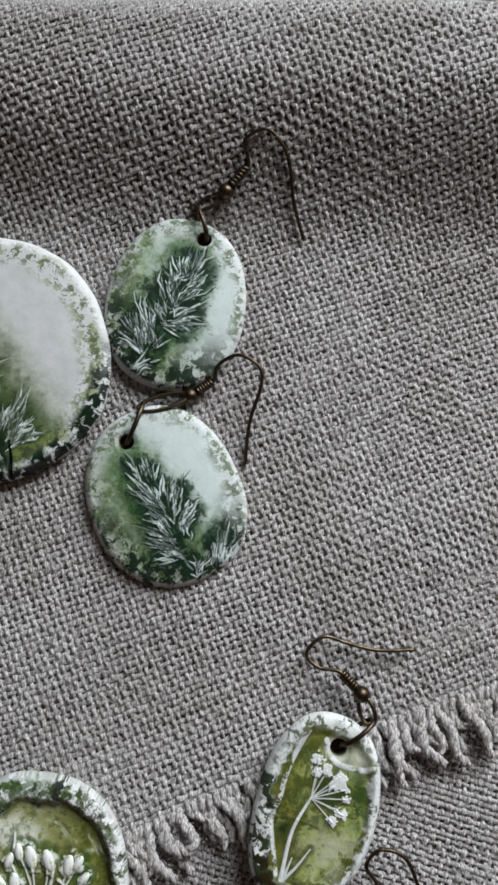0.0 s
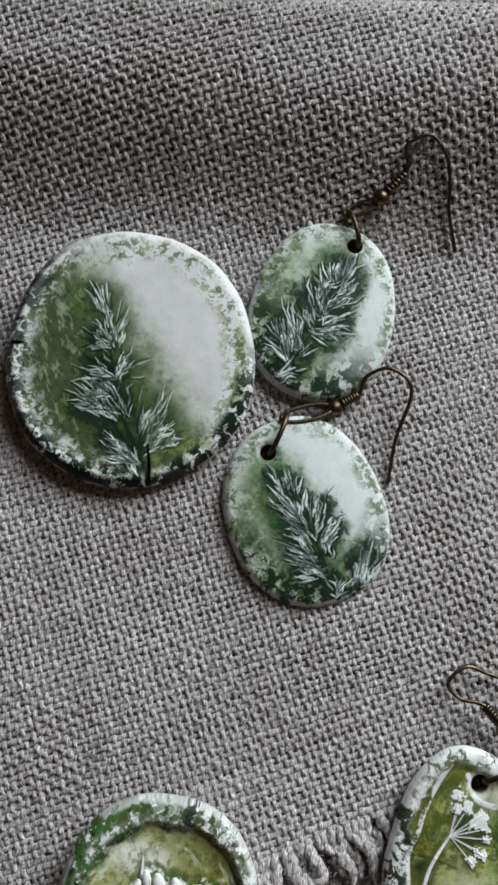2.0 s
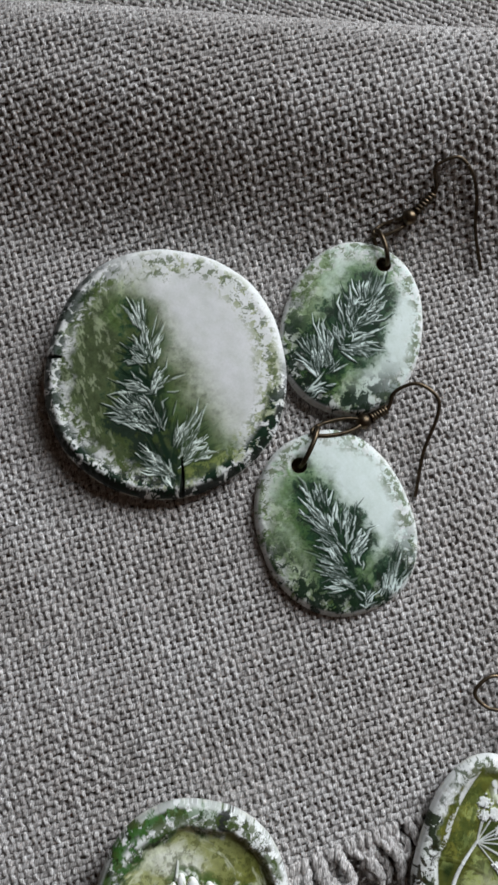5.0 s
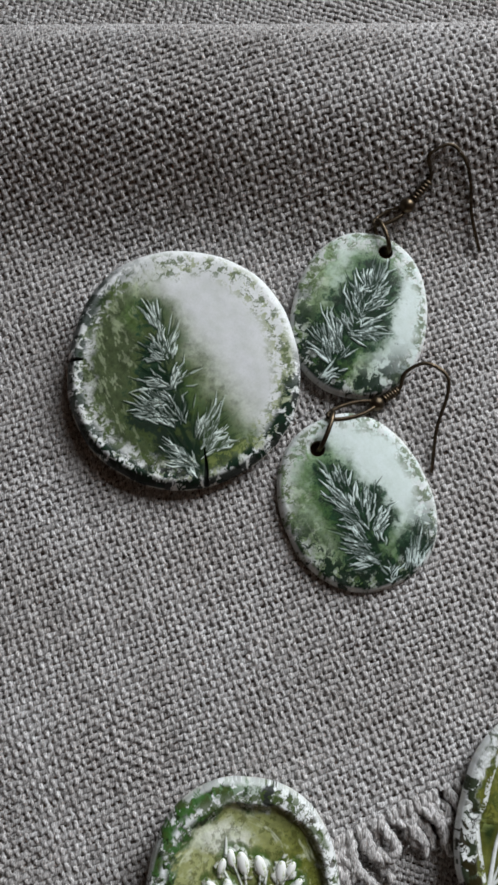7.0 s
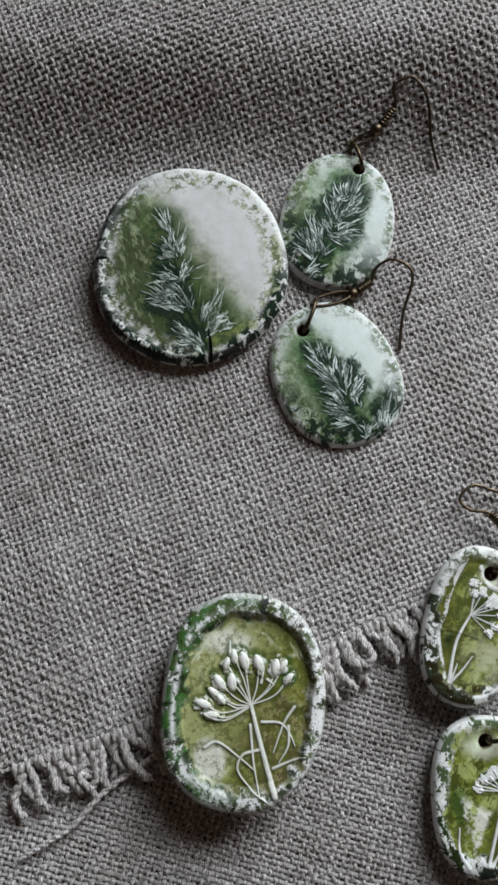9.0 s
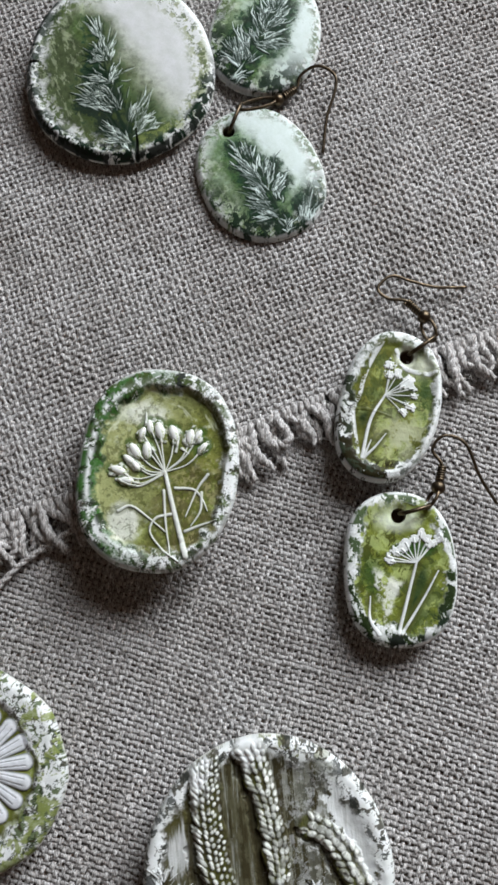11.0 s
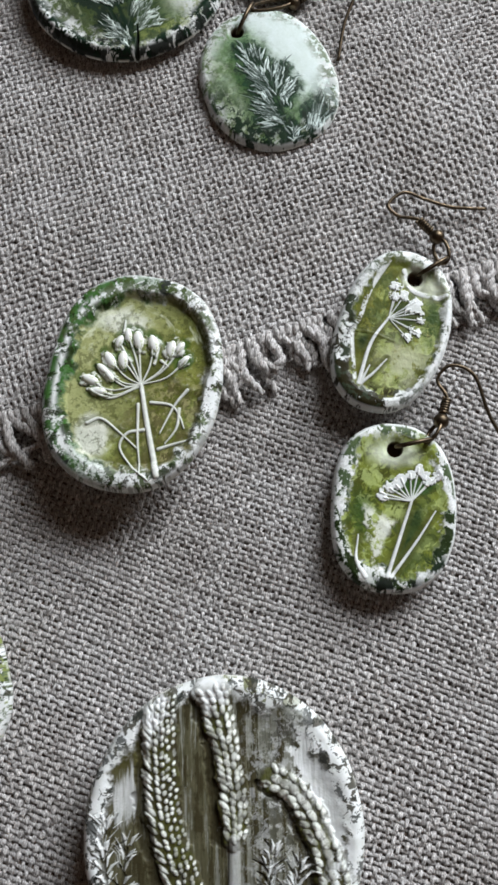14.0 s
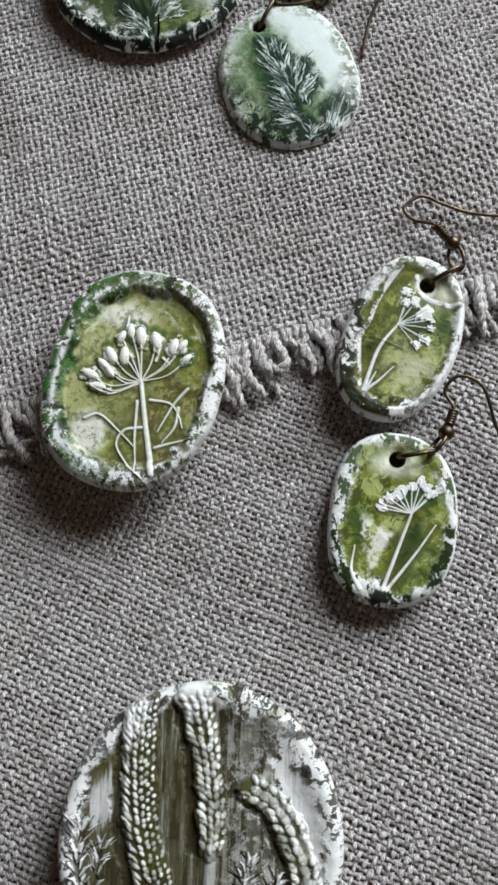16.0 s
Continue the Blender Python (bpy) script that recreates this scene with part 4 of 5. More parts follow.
def drop_umbel_d(u, v, rho, phi):
    inner = oval(8.9, 12.9, 0, 2.3)
    z, col, deep, n1, n2 = framed(u, v, rho, phi, inner, 170, 4.8, 0.40, 0.20)
    col = blend(col, OLIVE * np.array([1.35, 1.5, 1.1]), deep * 0.6)
    col = density(col, n2)
    col = blend(col, OLIVE * 0.40, deep * mottle(u, v, 2.4, 184, 0.50, 0.58) * 0.85)
    col = blend(col, LIME * np.array([1.3, 1.3, 1.6]), deep * mottle(u, v, 2.2, 192, 0.52, 0.62) * 0.7)
    col = blend(col, WHITE, (1 - deep) * 0.75)
    clump = fbm(u * 1.2 + 0.5 * v, v * 0.9 - 0.4 * u, 1.9, 176, 5, 0.72)
    col = blend(col, LEAF * np.array([0.8, 0.55, 0.5]), (1 - deep) * step(0.475, 0.495, clump) * 0.95)
    col = blend(col, DEEP * 0.8, (1 - deep) * step(0.535, 0.555, clump) * step(0.6, -0.2, np.sin(phi)) * 0.95)
    col = blend(col, WHITE * np.array([0.95, 1.0, 0.80]), step(0.3, 0.9, np.exp(-(((u + 0.5) / 5.0) ** 2 + ((v - 9.6) / 3.0) ** 2)) + 0.7 * (n1 - 0.5)) * 0.80)
    col = blend(col, LIME, np.exp(-(((u - 1) / 6) ** 2 + ((v - 12) / 1.6) ** 2)) * mottle(u, v, 1.6, 186, 0.40, 0.56) * 0.7)
    col = blend(col, SOOT, np.clip(np.exp(-(((u - 0.6) / 4.6) ** 2 + ((v + 13.5) / 1.2) ** 2)) * 1.6, 0, 1) * mottle(u, v, 1.6, 178, 0.36, 0.46))
    col = blend(col, SOOT + np.array([0.004, 0.012, 0.004]), np.exp(-(((u - 7.0) / 2.8) ** 2 + ((v + 9.6) / 1.8) ** 2)) * 1.4 * mottle(u, v, 1.5, 187, 0.42, 0.50))
    gap = np.exp(-(((u - 2.6 - 0.30 * (v + 6)) / 1.7) ** 2 + ((v + 5) / 6.0) ** 2))
    col = blend(col, DEEP * np.array([1.0, 1.3, 1.6]), deep * np.clip(gap * 1.5, 0, 1) * (0.6 + 0.6 * n2))
    col = blend(col, LEAF * 0.55, deep * np.exp(-(((u + 5.8) / 2.0) ** 2 + ((v + 1.5) / 4.5) ** 2)) * mottle(u, v, 2.2, 188, 0.36, 0.56) * 0.85)
    ragged = u + 1.8 * (fbm(u, v, 2.2, 189, 4, 0.7) - 0.5)
    wedge = step(-5.7, -5.1, ragged - 0.16 * (0.7 - v)) * step(0.9, -0.9, v + 0.45 * (ragged + 5.5) + 1.5 * (n2 - 0.5)) * step(-9.0, -6.5, v - 1.9 * (ragged + 2.2))
    col = blend(col, WHITE * np.array([0.95, 0.95, 0.86]), wedge * mottle(u, v, 1.2, 190, 0.36, 0.48) * 0.85)
    col = blend(col, DEEP * 2.0, deep * mottle(u, v, 2.0, 191, 0.50, 0.58) * step(4, -2, v) * (1 - wedge) * 0.6)
    hub = (3.0, 1.1)
    heads = ((-2.5, 2.4), (-1.8, 1.5), (-0.8, 3.2), (0.3, 3.8), (1.1, 5.0), (2.7, 5.9), (4.2, 7.0), (5.4, 5.6), (7.5, 5.9), (6.3, 5.0))
    rows = [([hub, (1.3, -4.7), (-0.9, -12.1)], 0.26, 0.36, 1.0), ([(7.2, -0.4), (4.0, -5.8), (-0.3, -12.2)], 0.14, 0.32, 1.0), ([(-6.1, -5.2), (-6.3, -9.5), (-4.7, -12.3)], 0.14, 0.45, 1.0)]
    rows += [([hub, p], 0.14, 0.18, 0.8) for p in heads]
    H, N = lines(u, v, rows, 0.9)
    G = florets(u, v, heads, fbm(u, v, 1.2, 181, 4, 0.75), 1.15)
    crown = np.exp(-(((u - hub[0]) / 5.5) ** 2 + ((v - hub[1] - 2.8) / 2.2) ** 2))
    col = blend(col, OLIVE * 0.45, deep * np.clip(N * (0.1 + 1.5 * n2), 0, 1) * 0.85)
    col = blend(col, LEAF * 0.6, deep * step(0.35, 0.75, crown + 0.6 * (n2 - 0.5)) * 0.85)
    col = blend(col, WHITE, np.maximum(np.clip(1.2 * H, 0, 1) * (0.7 + 0.5 * n2), G * (0.7 + 0.6 * n2)) ** 0.9 * 0.97)
    col = bare_edge(col, u, v, rho, 185, 0.9)
    return pit(z + 0.20 * H + 0.20 * G + 0.08 * wedge, col, u, v, (0.0, 10.3), 1.45, 1.0)


def wheat(u, v, rho, phi):
    n1, n2, n3 = fbm(u, v, 8, 201), fbm(u, v, 1.1, 202, 4, 0.75), fbm(u, v, 3.0, 203, 5, 0.75)
    streak = fbm(u + 0.08 * v, v * 0.07, 0.9, 203, 5, 0.7)
    well = step(0.90, 0.83, rho + 0.22 * (n1 - 0.5) + 0.16 * (n3 - 0.5))
    bowl = step(0.95, 0.72, rho + 0.10 * (n1 - 0.5))
    z = 8.9 + edge_round(rho, 0.07, 1.1) - 1.0 * bowl + 0.4 * (n1 - 0.5) + 0.20 * (streak - 0.5) * bowl + 0.05 * (n2 - 0.5)
    col = np.tile(WHITE, (len(u), 1))
    drab, grey = np.array([0.085, 0.078, 0.042]), np.array([0.215, 0.215, 0.180])
    col = blend(col, grey, well * 0.95)
    col = blend(col, drab, well * step(0.40, 0.54, streak + 0.20 * step(6, -4, u) - 0.04) * 0.95)
    col = blend(col, UMBER * 0.6, well * step(0.50, 0.60, streak + 0.5 * (n3 - 0.5)) * 0.9)
    west = np.exp(-(((u + 15.5) / 4.0) ** 2 + ((v - 11) / 7) ** 2))
    col = blend(col, UMBER * np.array([1.0, 1.1, 0.7]), well * step(0.3, 0.8, west + 0.6 * (streak - 0.5)) * 0.8)
    brushed = np.exp(-(((u + 15.8) / 2.2) ** 2 + ((v - 4) / 6) ** 2))
    col = blend(col, WHITE * 0.80, well * step(0.45, 0.75, brushed + 1.2 * (streak - 0.5)) * 0.8)
    speckle = mottle(u, v, 0.9, 216, 0.50, 0.62)
    col = blend(col, WHITE * 0.70, well * speckle * step(0, 6, u) * step(24, 14, v) * 0.5)
    col = blend(col, drab * 0.5, well * mottle(u, v, 1.4, 221, 0.52, 0.57) * step(2, 8, u) * 0.75)
    pale = np.exp(-(((u - 15.0) / 4.5) ** 2 + ((v - 11) / 6.5) ** 2)) + 0.6 * np.exp(-(((u - 17) / 3) ** 2 + ((v - 2) / 4) ** 2))
    col = blend(col, WHITE * 0.97, step(0.34, 0.46, pale + 1.0 * (n3 - 0.5)) * 0.96)
    rim = 1 - well
    col = blend(col, WHITE, rim * 0.8)
    col = blend(col, OLIVE * 0.9, rim * mottle(u, v, 1.7, 205, 0.55, 0.61) * step(0.75, 1.0, np.sin(phi)) * 0.85)
    col = blend(col, UMBER * 0.55, rim * mottle(u, v, 2.1, 218, 0.56, 0.585) * 0.9)
    col = blend(col, SOOT + 0.015, rim * mottle(u, v, 1.4, 206, 0.60, 0.62) * 0.85)
    H, grain, groove_shade = np.zeros(len(u)), np.zeros(len(u)), np.zeros(len(u))
    # each ear: its line, half width, pitch of its grains, lanes of (offset, length, breadth, lean)
    fine = ((0.66, 1.25, 0.42, 36), (0.12, 0.62, 0.40, 20), (-0.22, 0.50, 0.36, -30), (-0.52, 0.46, 0.34, -34), (-0.84, 0.42, 0.30, -36))
    plump = ((0.62, 1.10, 0.46, 34), (0.05, 0.80, 0.50, 14), (-0.45, 0.78, 0.50, -18), (-0.84, 0.60, 0.40, -30))
    fat = ((0.55, 1.05, 0.60, 30), (-0.10, 1.15, 0.72, 6), (-0.72, 0.85, 0.52, -24))
    ears = (([(-11.6, 20.0), (-11.5, 14.4), (-10.6, 6.0), (-8.5, -2.0), (-4.0, -12.5)], 2.7, 3.4, 1.05, fine), ([(-3.7, 21.6), (-1.5, 15.6), (0.7, 7.4), (1.7, 1.7), (1.7, -0.8)], 2.8, 1.9, 1.20, plump),
            ([(6.8, 8.7), (11.2, 6.1), (14.8, 0.8), (16.8, -3.8), (18.0, -9.0)], 2.3, 2.8, 1.55, fat))
    rs = np.random.RandomState(20)
    bu, bv = u + 1.5 * (fbm(u, v, 1.8, 224, 3) - 0.5), v + 1.5 * (fbm(u, v, 1.8, 225, 3) - 0.5)
    for points, w0, w1, pitch, lanes in ears:
        p = spline(points, 14)
        line(H, bu, bv, points, w0, w1, 1.0, 10)
        # Sunk band shifted to the ear's lower left, where its shadow falls.
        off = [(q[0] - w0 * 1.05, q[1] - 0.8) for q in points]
        line(groove_shade, bu, bv, off, w0 * 0.25, w1 * 0.55, 1.0, 8)
        t = np.gradient(p, axis=0)
        length = np.cumsum(np.r_[0, np.linalg.norm(np.diff(p, axis=0), axis=1)])
        for at in np.arange(0.2, length[-1], pitch):
            for j, (lane, a, b2, lean) in enumerate(lanes):
                i = int(np.searchsorted(length, at + 0.5 * pitch * (j % 2)).clip(0, len(p) - 1))
                d = t[i] / np.linalg.norm(t[i])
                side = np.array([d[1], -d[0]])
                w = w0 + (w1 - w0) * at / length[-1]
                q = p[i] + side * (lane * w + rs.normal(0, 0.08)) - d * abs(lane) * 0.5 + rs.normal(0, 0.09, 2)
                turn = math.degrees(math.atan2(d[1], d[0])) + lean + rs.normal(0, 7)
                grain = seed(grain, u, v, q, turn, a * rs.uniform(0.85, 1.12), b2 * rs.uniform(0.85, 1.12), rs.uniform(0.65, 1))
    stems = np.zeros(len(u))
    for points in ([(1.8, -1.0), (2.2, -7.5), (3.2, -15.9)], [(18.0, -8.5), (18.4, -13.7)]):
        line(stems, u, v, points, 0.9, 1.1, 1.0)
    leaves = np.zeros(len(u))
    for points in ([(8.1, -3.0), (7.6, -7.0), (9.0, -13.1)], [(12.2, -4.2), (11.5, -8.2), (10.9, -13.8)], [(-15.0, -3.4), (-15.4, -8.3), (-14.8, -14.7)], [(-18.6, 0.5), (-18.4, -4.5), (-17.6, -9.5)]):
        twig, shade, _ = sprig(u, v, points, 12, 2.4, 36, 0.24, rs)
        leaves = np.maximum(leaves, twig)
        groove_shade = np.maximum(groove_shade, 0.5 * shade)
    body = np.clip(H * 1.25, 0, 1) ** 1.5
    # Umber in these bands paints the shadow beside the ears and twigs.
    col = blend(col, UMBER * 0.40, np.clip(groove_shade * 1.3, 0, 1) * 0.75 * step(0.95, 0.86, rho))
    east = np.clip(fbm(u, v, 1.6, 223, 4, 0.7) * 1.6, 0, 1)
    col = blend(col, UMBER * np.array([0.60, 0.66, 0.50]), body * (0.45 + 0.5 * east))
    col = blend(col, OLIVE * 0.7, body * mottle(u, v, 2.4, 209, 0.45, 0.6) * step(-14, -7, u) * 0.45)
    col = blend(col, UMBER * 0.45, step(0, -14, v) * well * (1 - np.maximum(grain, leaves)) * 0.55)
    wiped = np.clip(grain * 1.35, 0, 1) ** 1.2
    col = blend(col, WHITE * np.array([1.0, 1.0, 0.94]), wiped * (0.40 + 0.60 * mottle(u, v, 2.2, 219, 0.36, 0.52)))
    tops = body * step(0.74, 0.86, rho + 0.10 * (n3 - 0.5)) * mottle(u, v, 2.2, 222, 0.36, 0.46)
    col = blend(col, WHITE, tops * 0.95)
    col = blend(col, WHITE * 0.75, stems * (0.25 + 0.6 * streak))
    col = blend(col, WHITE * 0.95, np.clip(leaves * 1.2, 0, 1) * 0.9)
    z += 0.50 * H + 0.34 * grain * body - 0.5 * groove_shade * (1 - body) * step(1.0, 0.88, rho) + 0.5 * stems + 0.35 * leaves
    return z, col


def daisy(u, v, rho, phi):
    inner = oval(14.0, 14.5, 0, 2.0, ((7, 0.012, 0.4),))
    z, col, deep, n1, n2 = framed(u, v, rho, phi, inner, 230, 6.2, 0.8)
    col = blend(col, LIME * 0.75, (1 - deep) * mottle(u, v, 2.4, 236, 0.50, 0.56) * 0.85)
    hub = (2.3, 1.0)
    petals, veins = np.zeros(len(u)), np.zeros(len(u))
    for k in range(17):
        a = 2 * math.pi * k / 17 + 0.12
        way = np.array([math.cos(a), math.sin(a)])
        p0, p1 = np.array(hub) + way * 2.4, np.array(hub) + way * 9.6
        body = np.zeros(len(u))
        stroke(body, u, v, p0, p1, 0.8, 1.6)
        petals = np.maximum(petals, body)
        side = np.array([-way[1], way[0]])
        for s in (-0.35, 0.35):
            stroke(veins, u, v, p0 + side * s, p1 + side * s * 1.7, 0.10, 0.08)
    edge = step(0.02, 0.35, petals) * step(0.75, 0.4, petals)
    col = blend(col, WHITE * np.array([0.93, 0.93, 0.98]), step(0.15, 0.5, petals))
    col = blend(col, SOOT + 0.03, edge * 0.75)
    col = blend(col, SOOT + 0.06, veins * 0.6)
    heart = np.zeros(len(u))
    heart = seed(heart, u, v, hub, 0, 2.6, 2.6)
    col = blend(col, (0.45, 0.42, 0.05), step(0.05, 0.4, heart) * (0.6 + 0.6 * n2))
    return z + 0.55 * petals + 0.8 * heart - 0.15 * veins, col


# ---- metal findings ----
def ring_points(centre, axis_a, axis_b, ra, rb, n=36):
    a = np.arange(n) * 2 * np.pi / n
    return np.asarray(centre) + np.cos(a)[:, None] * np.asarray(axis_a) * ra + np.sin(a)[:, None] * np.asarray(axis_b) * rb


def unit(v):
    v = np.asarray(v, float)
    return v / np.linalg.norm(v)


def add(name, mesh, parent, label=""):
    return under(put(name, raw_mesh(name, *mesh), bronze, None, label), parent)


def ball_mesh(at, r, n=12):
    th = np.linspace(0.12, np.pi - 0.12, n)
    pts = np.asarray(at) + np.stack([0 * th, 0 * th, r * np.cos(th)], 1)
    return tube(pts, r * np.sin(th), 20)


def findings(parent, hole, out, ball, wire, link_turn=0.0, reach=3.2):
    """Jump ring through the hole, a second link, and a fish-hook ear wire with ball and coil."""
    hole, ball = np.asarray(hole, float), np.asarray(ball, float)
    d = unit((*out, 0))
    mid = hole + d * (reach - 0.3) + np.array([0, 0, -0.3])
    add("jump_ring", tube(ring_points(mid, d, unit((0.16 * d[1], -0.16 * d[0], 1)), reach, 1.9), 0.42, 10, True), parent)
    tip = mid + d * (reach - 0.6)
    mid2 = (tip + ball) / 2 - unit(ball - tip) * 0.5
    e = unit((ball - tip) * (1, 1, 0.3))
    across = unit(np.cross(e, (0, 0, 1)))
    flat = unit(across * math.cos(link_turn) + np.array([0, 0, 1]) * math.sin(link_turn))
    add("jump_ring", tube(ring_points(mid2, e, flat, max(1.7, np.linalg.norm(ball - tip) / 2 + 0.1), 1.35), 0.36, 10, True), parent)
    w = np.array(wire, float)
    hook = add("ear_wire", tube(spline(np.concatenate([[ball], w]), 9), 0.33, 10), parent)
    add("ball", ball_mesh(ball, 1.42), hook)
    a, b3 = ball + unit(w[0] - ball) * 1.3, w[0]
    n = 90
    s = np.linspace(0, 1, n)
    ax = unit(b3 - a)
    e1 = unit(np.cross(ax, (0.2, 0.3, 0.9)))
    e2 = np.cross(ax, e1)
    turns = 6.5
    coil = a + s[:, None] * (b3 - a) + 0.62 * (np.cos(s * turns * 2 * np.pi)[:, None] * e1 + np.sin(s * turns * 2 * np.pi)[:, None] * e2)
    add("coil", tube(coil, 0.30, 7), hook)
    return hook


def plaque(kind, x, y, z, outline, n, top, label, group, mat, part_label="", bulge=0.6):
    ob = empty(kind, x, y, z, label, kind, group)
    face, body = disc(outline, n, top, 5, bulge)
    stained("body", *body, mat, ob, part_label)
    stained("relief_face", *face, mat, ob)
    return ob


satin, glossy = glaze("satin_porcelain", 0.46), glaze("glossy_porcelain", 0.36)
SPRUCE, MEADOW = "porcelain jewellery with fir sprigs", "porcelain jewellery with meadow plants"
plaque("brooch", -28.0, 61.9, 0.6, oval(20.2, 21.1, 0, 2.1, ((3, 0.010, 0.5), (5, 0.007, 1.7))), 360, round_fir, "round white porcelain brooch with green fir sprig relief lying on linen", SPRUCE, satin)
ea = plaque("earring", 3.6, 72.3, 0.4, oval(12.1, 15.4, -10, 2.15, ((3, 0.010, 2.0),)), 270, fir_a, "domed oval porcelain earring with dark green fir sprig and bronze hook", SPRUCE, satin)
eb = plaque("earring", 2.1, 38.4, 0.5, oval(13.0, 15.6, 24, 2.2, ((3, 0.012, 1.0),)), 270, fir_b, "domed oval porcelain earring with fir sprig, paler towards its edge", SPRUCE, satin)
ob = plaque("brooch", -18.4, -25.9, 0.9, oval(15.2, 19.7, -6, 2.35, ((3, 0.010, 0.2), (5, 0.006, 1.0))), 340, oval_umbel, "oval olive-green porcelain brooch with raised white umbel flower and rim", MEADOW, glossy, bulge=0.8)
white_clay, nt, b = material("white_porcelain", 0.3)
n = noise_node(nt, 900, 4)
nt.links.new(ramp(nt, n.outputs["Fac"], [(0.36, (0.34, 0.40, 0.16)), (0.46, (0.80, 0.81, 0.78))]).outputs[0], b.inputs["Base Color"])
grain_mesh = raw_mesh("flower_bud", *ball_mesh((0, 0, 0), 1.0, 11))
grain_mesh.materials.append(white_clay)
for at, way, size in UMBEL_BUDS:
    z = float(oval_umbel(np.array([at[0]]), np.array([at[1]]), np.array([0.5]), np.array([1.0]))[0][0])
    bud = new("flower_bud", grain_mesh)
    bud.parent = ob
    bud.matrix_basis = pose(at[0] * S, at[1] * S, (z - 0.45) * S, 0, 0, way) @ Matrix.Diagonal((size * 0.88, size * 0.44, 0.62, 1))
ec = plaque("earring", 27.3, -13.1, 0.9, oval(9.9, 15.6, -16, 2.3, ((3, 0.012, 0.8),)), 260, drop_umbel_c, "narrow oval green porcelain earring with white umbel relief and bronze hook", MEADOW, glossy)
ed = plaque("earring", 28.4, -45.2, -0.7, oval(10.8, 14.8, 0, 2.45, ((3, 0.010, 0.3),)), 260, drop_umbel_d, "oval green and white porcelain earring with umbel on a slanting stem", MEADOW, glossy)
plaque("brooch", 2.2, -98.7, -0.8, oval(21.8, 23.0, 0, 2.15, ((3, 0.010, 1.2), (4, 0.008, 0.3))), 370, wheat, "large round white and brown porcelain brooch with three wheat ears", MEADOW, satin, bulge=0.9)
plaque("brooch", -53.8, -81.8, -0.8, oval(18.9, 19.1, 0, 2.0, ((3, 0.012, 0.2), (9, 0.010, 0.5))), 240, daisy, "round olive porcelain brooch with white daisy petals and scalloped rim", MEADOW, satin)


def at3(p, z):
    return (p[0], p[1], z)


def on_cloth(p, lift):
    return (p[0], p[1], float(upper_height(p[0], p[1])) + lift)


findings(ea, at3((8.9, 84.1), 3.7), (-0.35, 1.0), on_cloth((12.3, 91.9), 2.0),
         [on_cloth((16.1, 95.7), 1.6), on_cloth((15.5, 98.9), 1.3), on_cloth((16.3, 100.0), 1.2), on_cloth((19.3, 100.9), 1.2), on_cloth((22.0, 98.8), 1.3), on_cloth((23.5, 95.7), 1.2), on_cloth((24.4, 90.8), 1.1), on_cloth((26.3, 84.8), 1.0)], 0.5)
findings(eb, at3((-4.3, 47.8), 4.0), (0.38, 1.0), at3((6.2, 56.0), 2.4),
         [at3((10.1, 58.4), 2.9), at3((11.2, 61.3), 3.6), at3((14.7, 62.8), 4.6), at3((18.2, 60.7), 4.8), at3((18.5, 57.4), 4.2), at3((16.6, 51.3), 3.0), at3((15.7, 43.7), 1.7)], 0.3, 3.6)
findings(ec, at3((32.0, -2.2), 4.9), (0.85, 0.6), at3((35.1, 5.5), 4.6),
         [at3((31.8, 9.0), 4.2), at3((28.1, 9.8), 3.8), at3((26.1, 12.1), 3.6), at3((29.0, 14.8), 3.6), at3((33.1, 13.7), 3.4), at3((38.1, 12.5), 3.2), at3((44.7, 12.5), 3.0)], 0.6)
findings(ed, at3((28.8, -34.5), 4.6), (1.0, 0.28), at3((36.3, -29.5), 4.2),
         [at3((37.4, -25.2), 4.0), at3((35.6, -21.9), 4.0), at3((37.9, -19.2), 4.6), at3((42.1, -20.8), 4.4), at3((45.0, -27.4), 3.2), at3((48.3, -32.6), 2.2)], 1.2)


# ---- frayed edge of the upper cloth ----
def two_ply(path, r):
    s = np.linspace(0, 1, len(path))
    length = np.linalg.norm(np.diff(path, axis=0), axis=1).sum()
    a = s * length * 1.7
    e1 = np.stack([np.cos(a), np.sin(a), 0 * a], 1)
    t = np.gradient(path, axis=0)
    t /= np.linalg.norm(t, axis=1)[:, None]
    n1 = np.cross(t, (0, 0, 1.0))
    n1 /= np.linalg.norm(n1, axis=1)[:, None] + 1e-9
    n2 = np.cross(t, n1)
    off = (np.cos(a)[:, None] * n1 + np.sin(a)[:, None] * n2) * r * 0.50
    taper = r * (1 - 0.45 * s**4)
    return joined(tube(path + off, taper, 6), tube(path - off, taper, 6))


def fuzz(path, r, count, rs):
    """Fine hairs that stand off a strand."""
    pieces = []
    for k in range(count):
        i = rs.randint(1, len(path) - 1)
        a, way = path[i] + rs.normal(0, r * 0.6, 3), rs.normal(0, 1, 3) * (1, 1, 0.5)
        way = 0.6 * unit(path[i + 1] - path[i - 1]) * rs.choice([-1, 1]) + 0.8 * unit(way)
        size, bend = rs.uniform(0.8, 2.0), rs.normal(0, 0.3, 3)
        pieces.append(tube([a, a + way * size * 0.5 + bend * 0.4, a + way * size + bend], rs.uniform(0.03, 0.05), 3))
    return joined(*pieces)


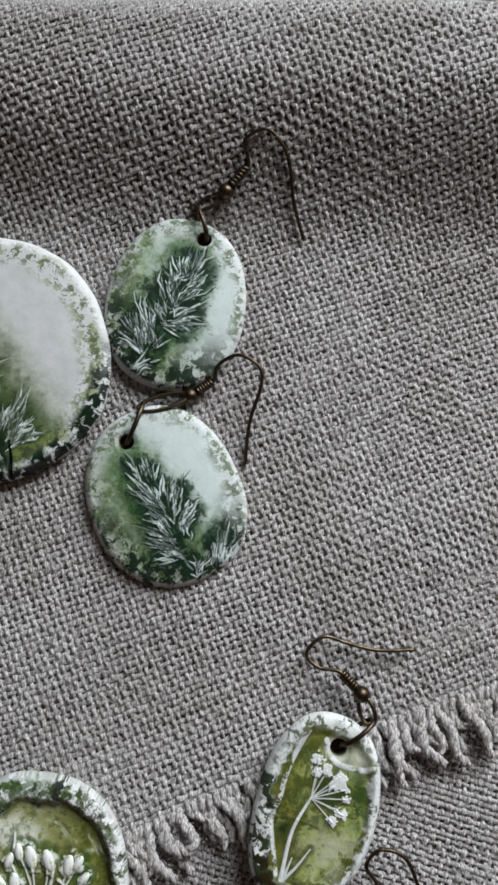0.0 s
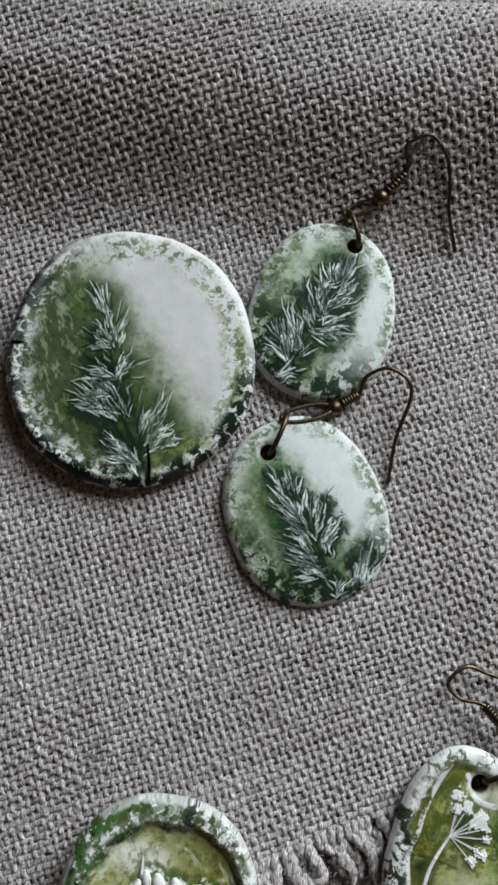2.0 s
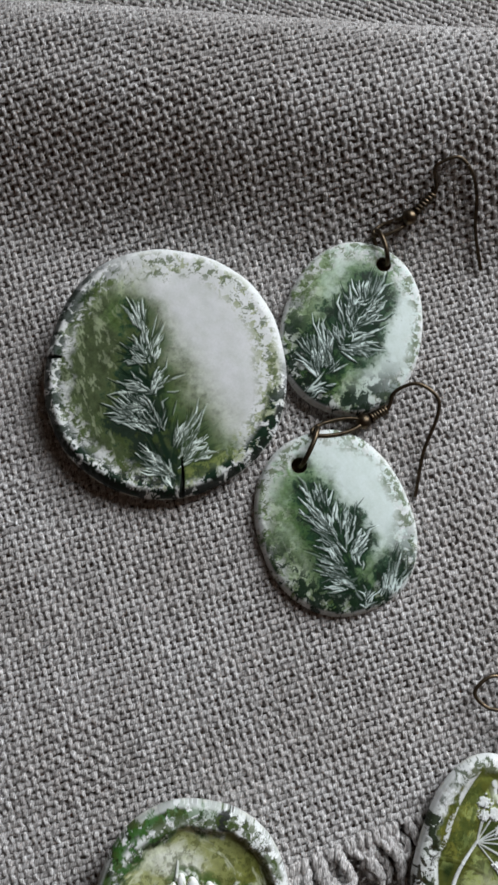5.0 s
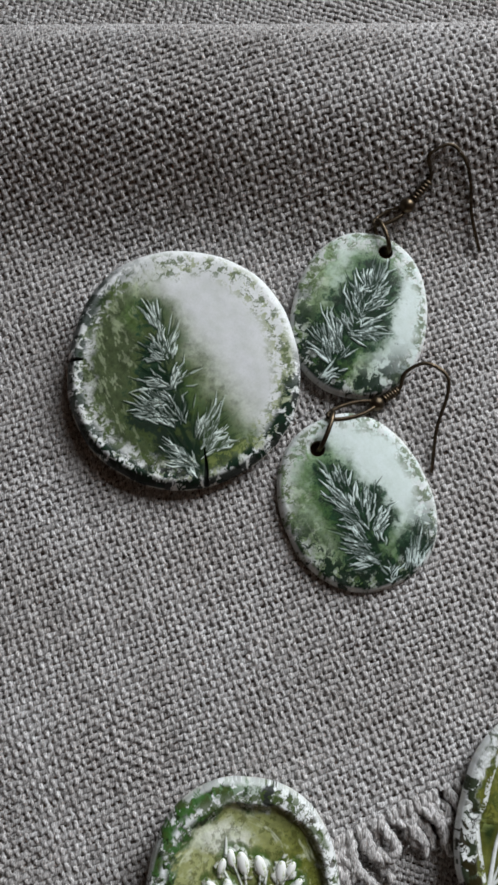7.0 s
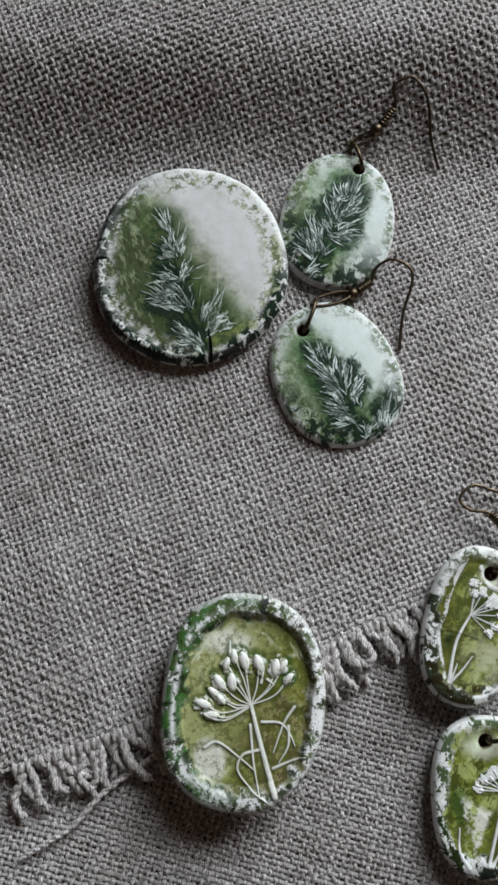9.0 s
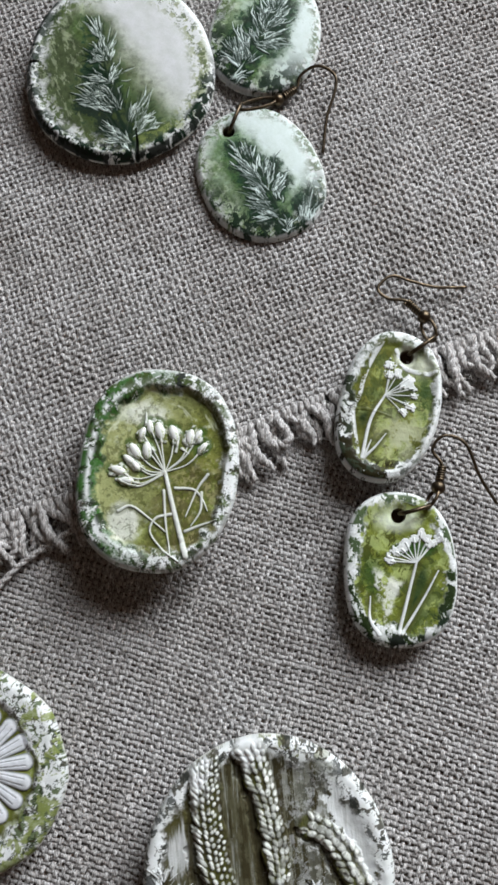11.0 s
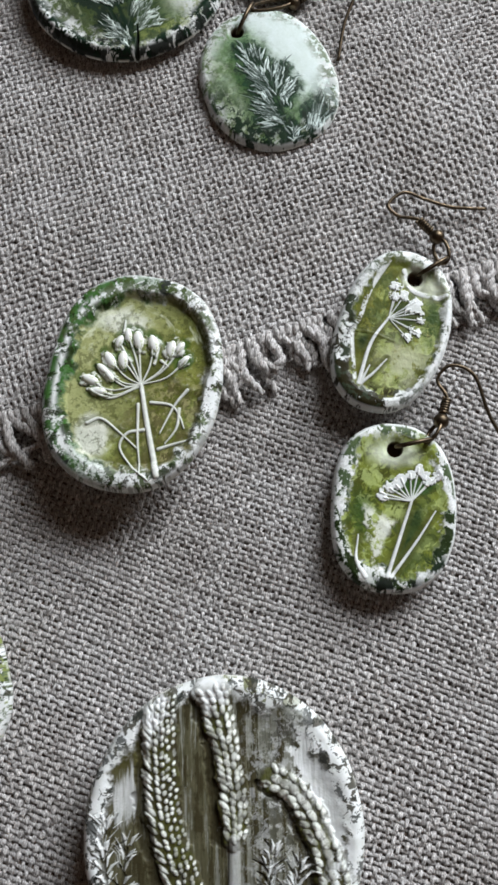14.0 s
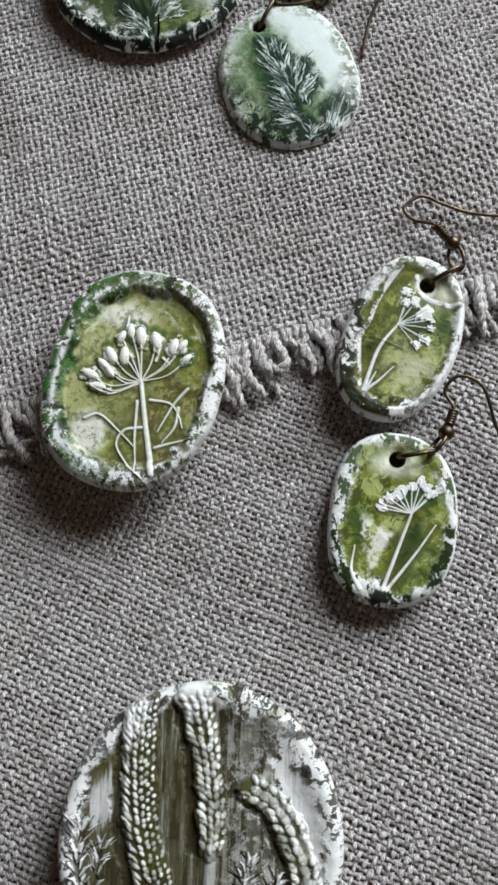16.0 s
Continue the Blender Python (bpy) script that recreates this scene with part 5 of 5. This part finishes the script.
rs = np.random.RandomState(77)
for k, w in enumerate(np.arange(-72, 74, 1.30)):
    along = w + rs.normal(0, 0.35)
    x, y = EDGE_C * along - EDGE_S * EDGE_V, EDGE_S * along + EDGE_C * EDGE_V
    y += 1.2 * math.sin(along / 21) * EDGE_C
    x -= 1.2 * math.sin(along / 21) * EDGE_S
    if not (-76 < x < 69):
        continue
    clump = 0.45 * math.sin(along * 1.1) + 0.3 * math.sin(along * 0.37 + 1)
    lean = 0.10 + 0.45 * clump + rs.normal(0, 0.12)
    reach = rs.uniform(6.5, 10.0)
    sway, turns, start = rs.uniform(0.25, 0.75), rs.uniform(0.6, 1.3), rs.uniform(0, 6.28)
    curl = rs.choice([-1, 1]) * rs.uniform(2.4, 4.2) if rs.rand() < 0.18 else 0.0
    base = math.atan2(-EDGE_C, EDGE_S) + lean
    px, py, pts = x + EDGE_S * -0.8, y + EDGE_C * 0.8, []
    m = 15
    z0, lift = float(upper_height(x, y)), rs.rand()
    for j in range(m):
        s = j / (m - 1)
        z = (z0 + 0.1) * (1 - step(0, 0.35, s)) + (float(lower_height(px, py)) + 1.3 + 1.3 * lift) * step(0, 0.35, s) + 0.9 * lift * math.sin(math.pi * s)
        pts.append((px, py, z))
        heading = base + sway * math.sin(2 * math.pi * turns * s + start) * step(0, 0.3, s) + curl * s * s
        px, py = px + math.cos(heading) * reach * 1.2 / (m - 1), py + math.sin(heading) * reach * 1.2 / (m - 1)
    path, thick = spline(pts, 2), rs.uniform(0.56, 0.76)
    under(put("fringe_strand", raw_mesh("fringe_strand", *joined(two_ply(path, thick), fuzz(path, thick, 22, rs))), linen_fray), upper)

# the long loose thread that lies out from under the oval brooch
lo = [(-32.7, -35.0), (-39.3, -39.1), (-45.8, -43.7), (-51.1, -49.1), (-55.9, -52.1), (-60.6, -54.6)]
path = spline([(p[0], p[1], float(lower_height(*p)) + 2.0) for p in lo], 10)
under(put("loose_thread", raw_mesh("loose_thread", *two_ply(path, 0.46)), linen_fray), upper)
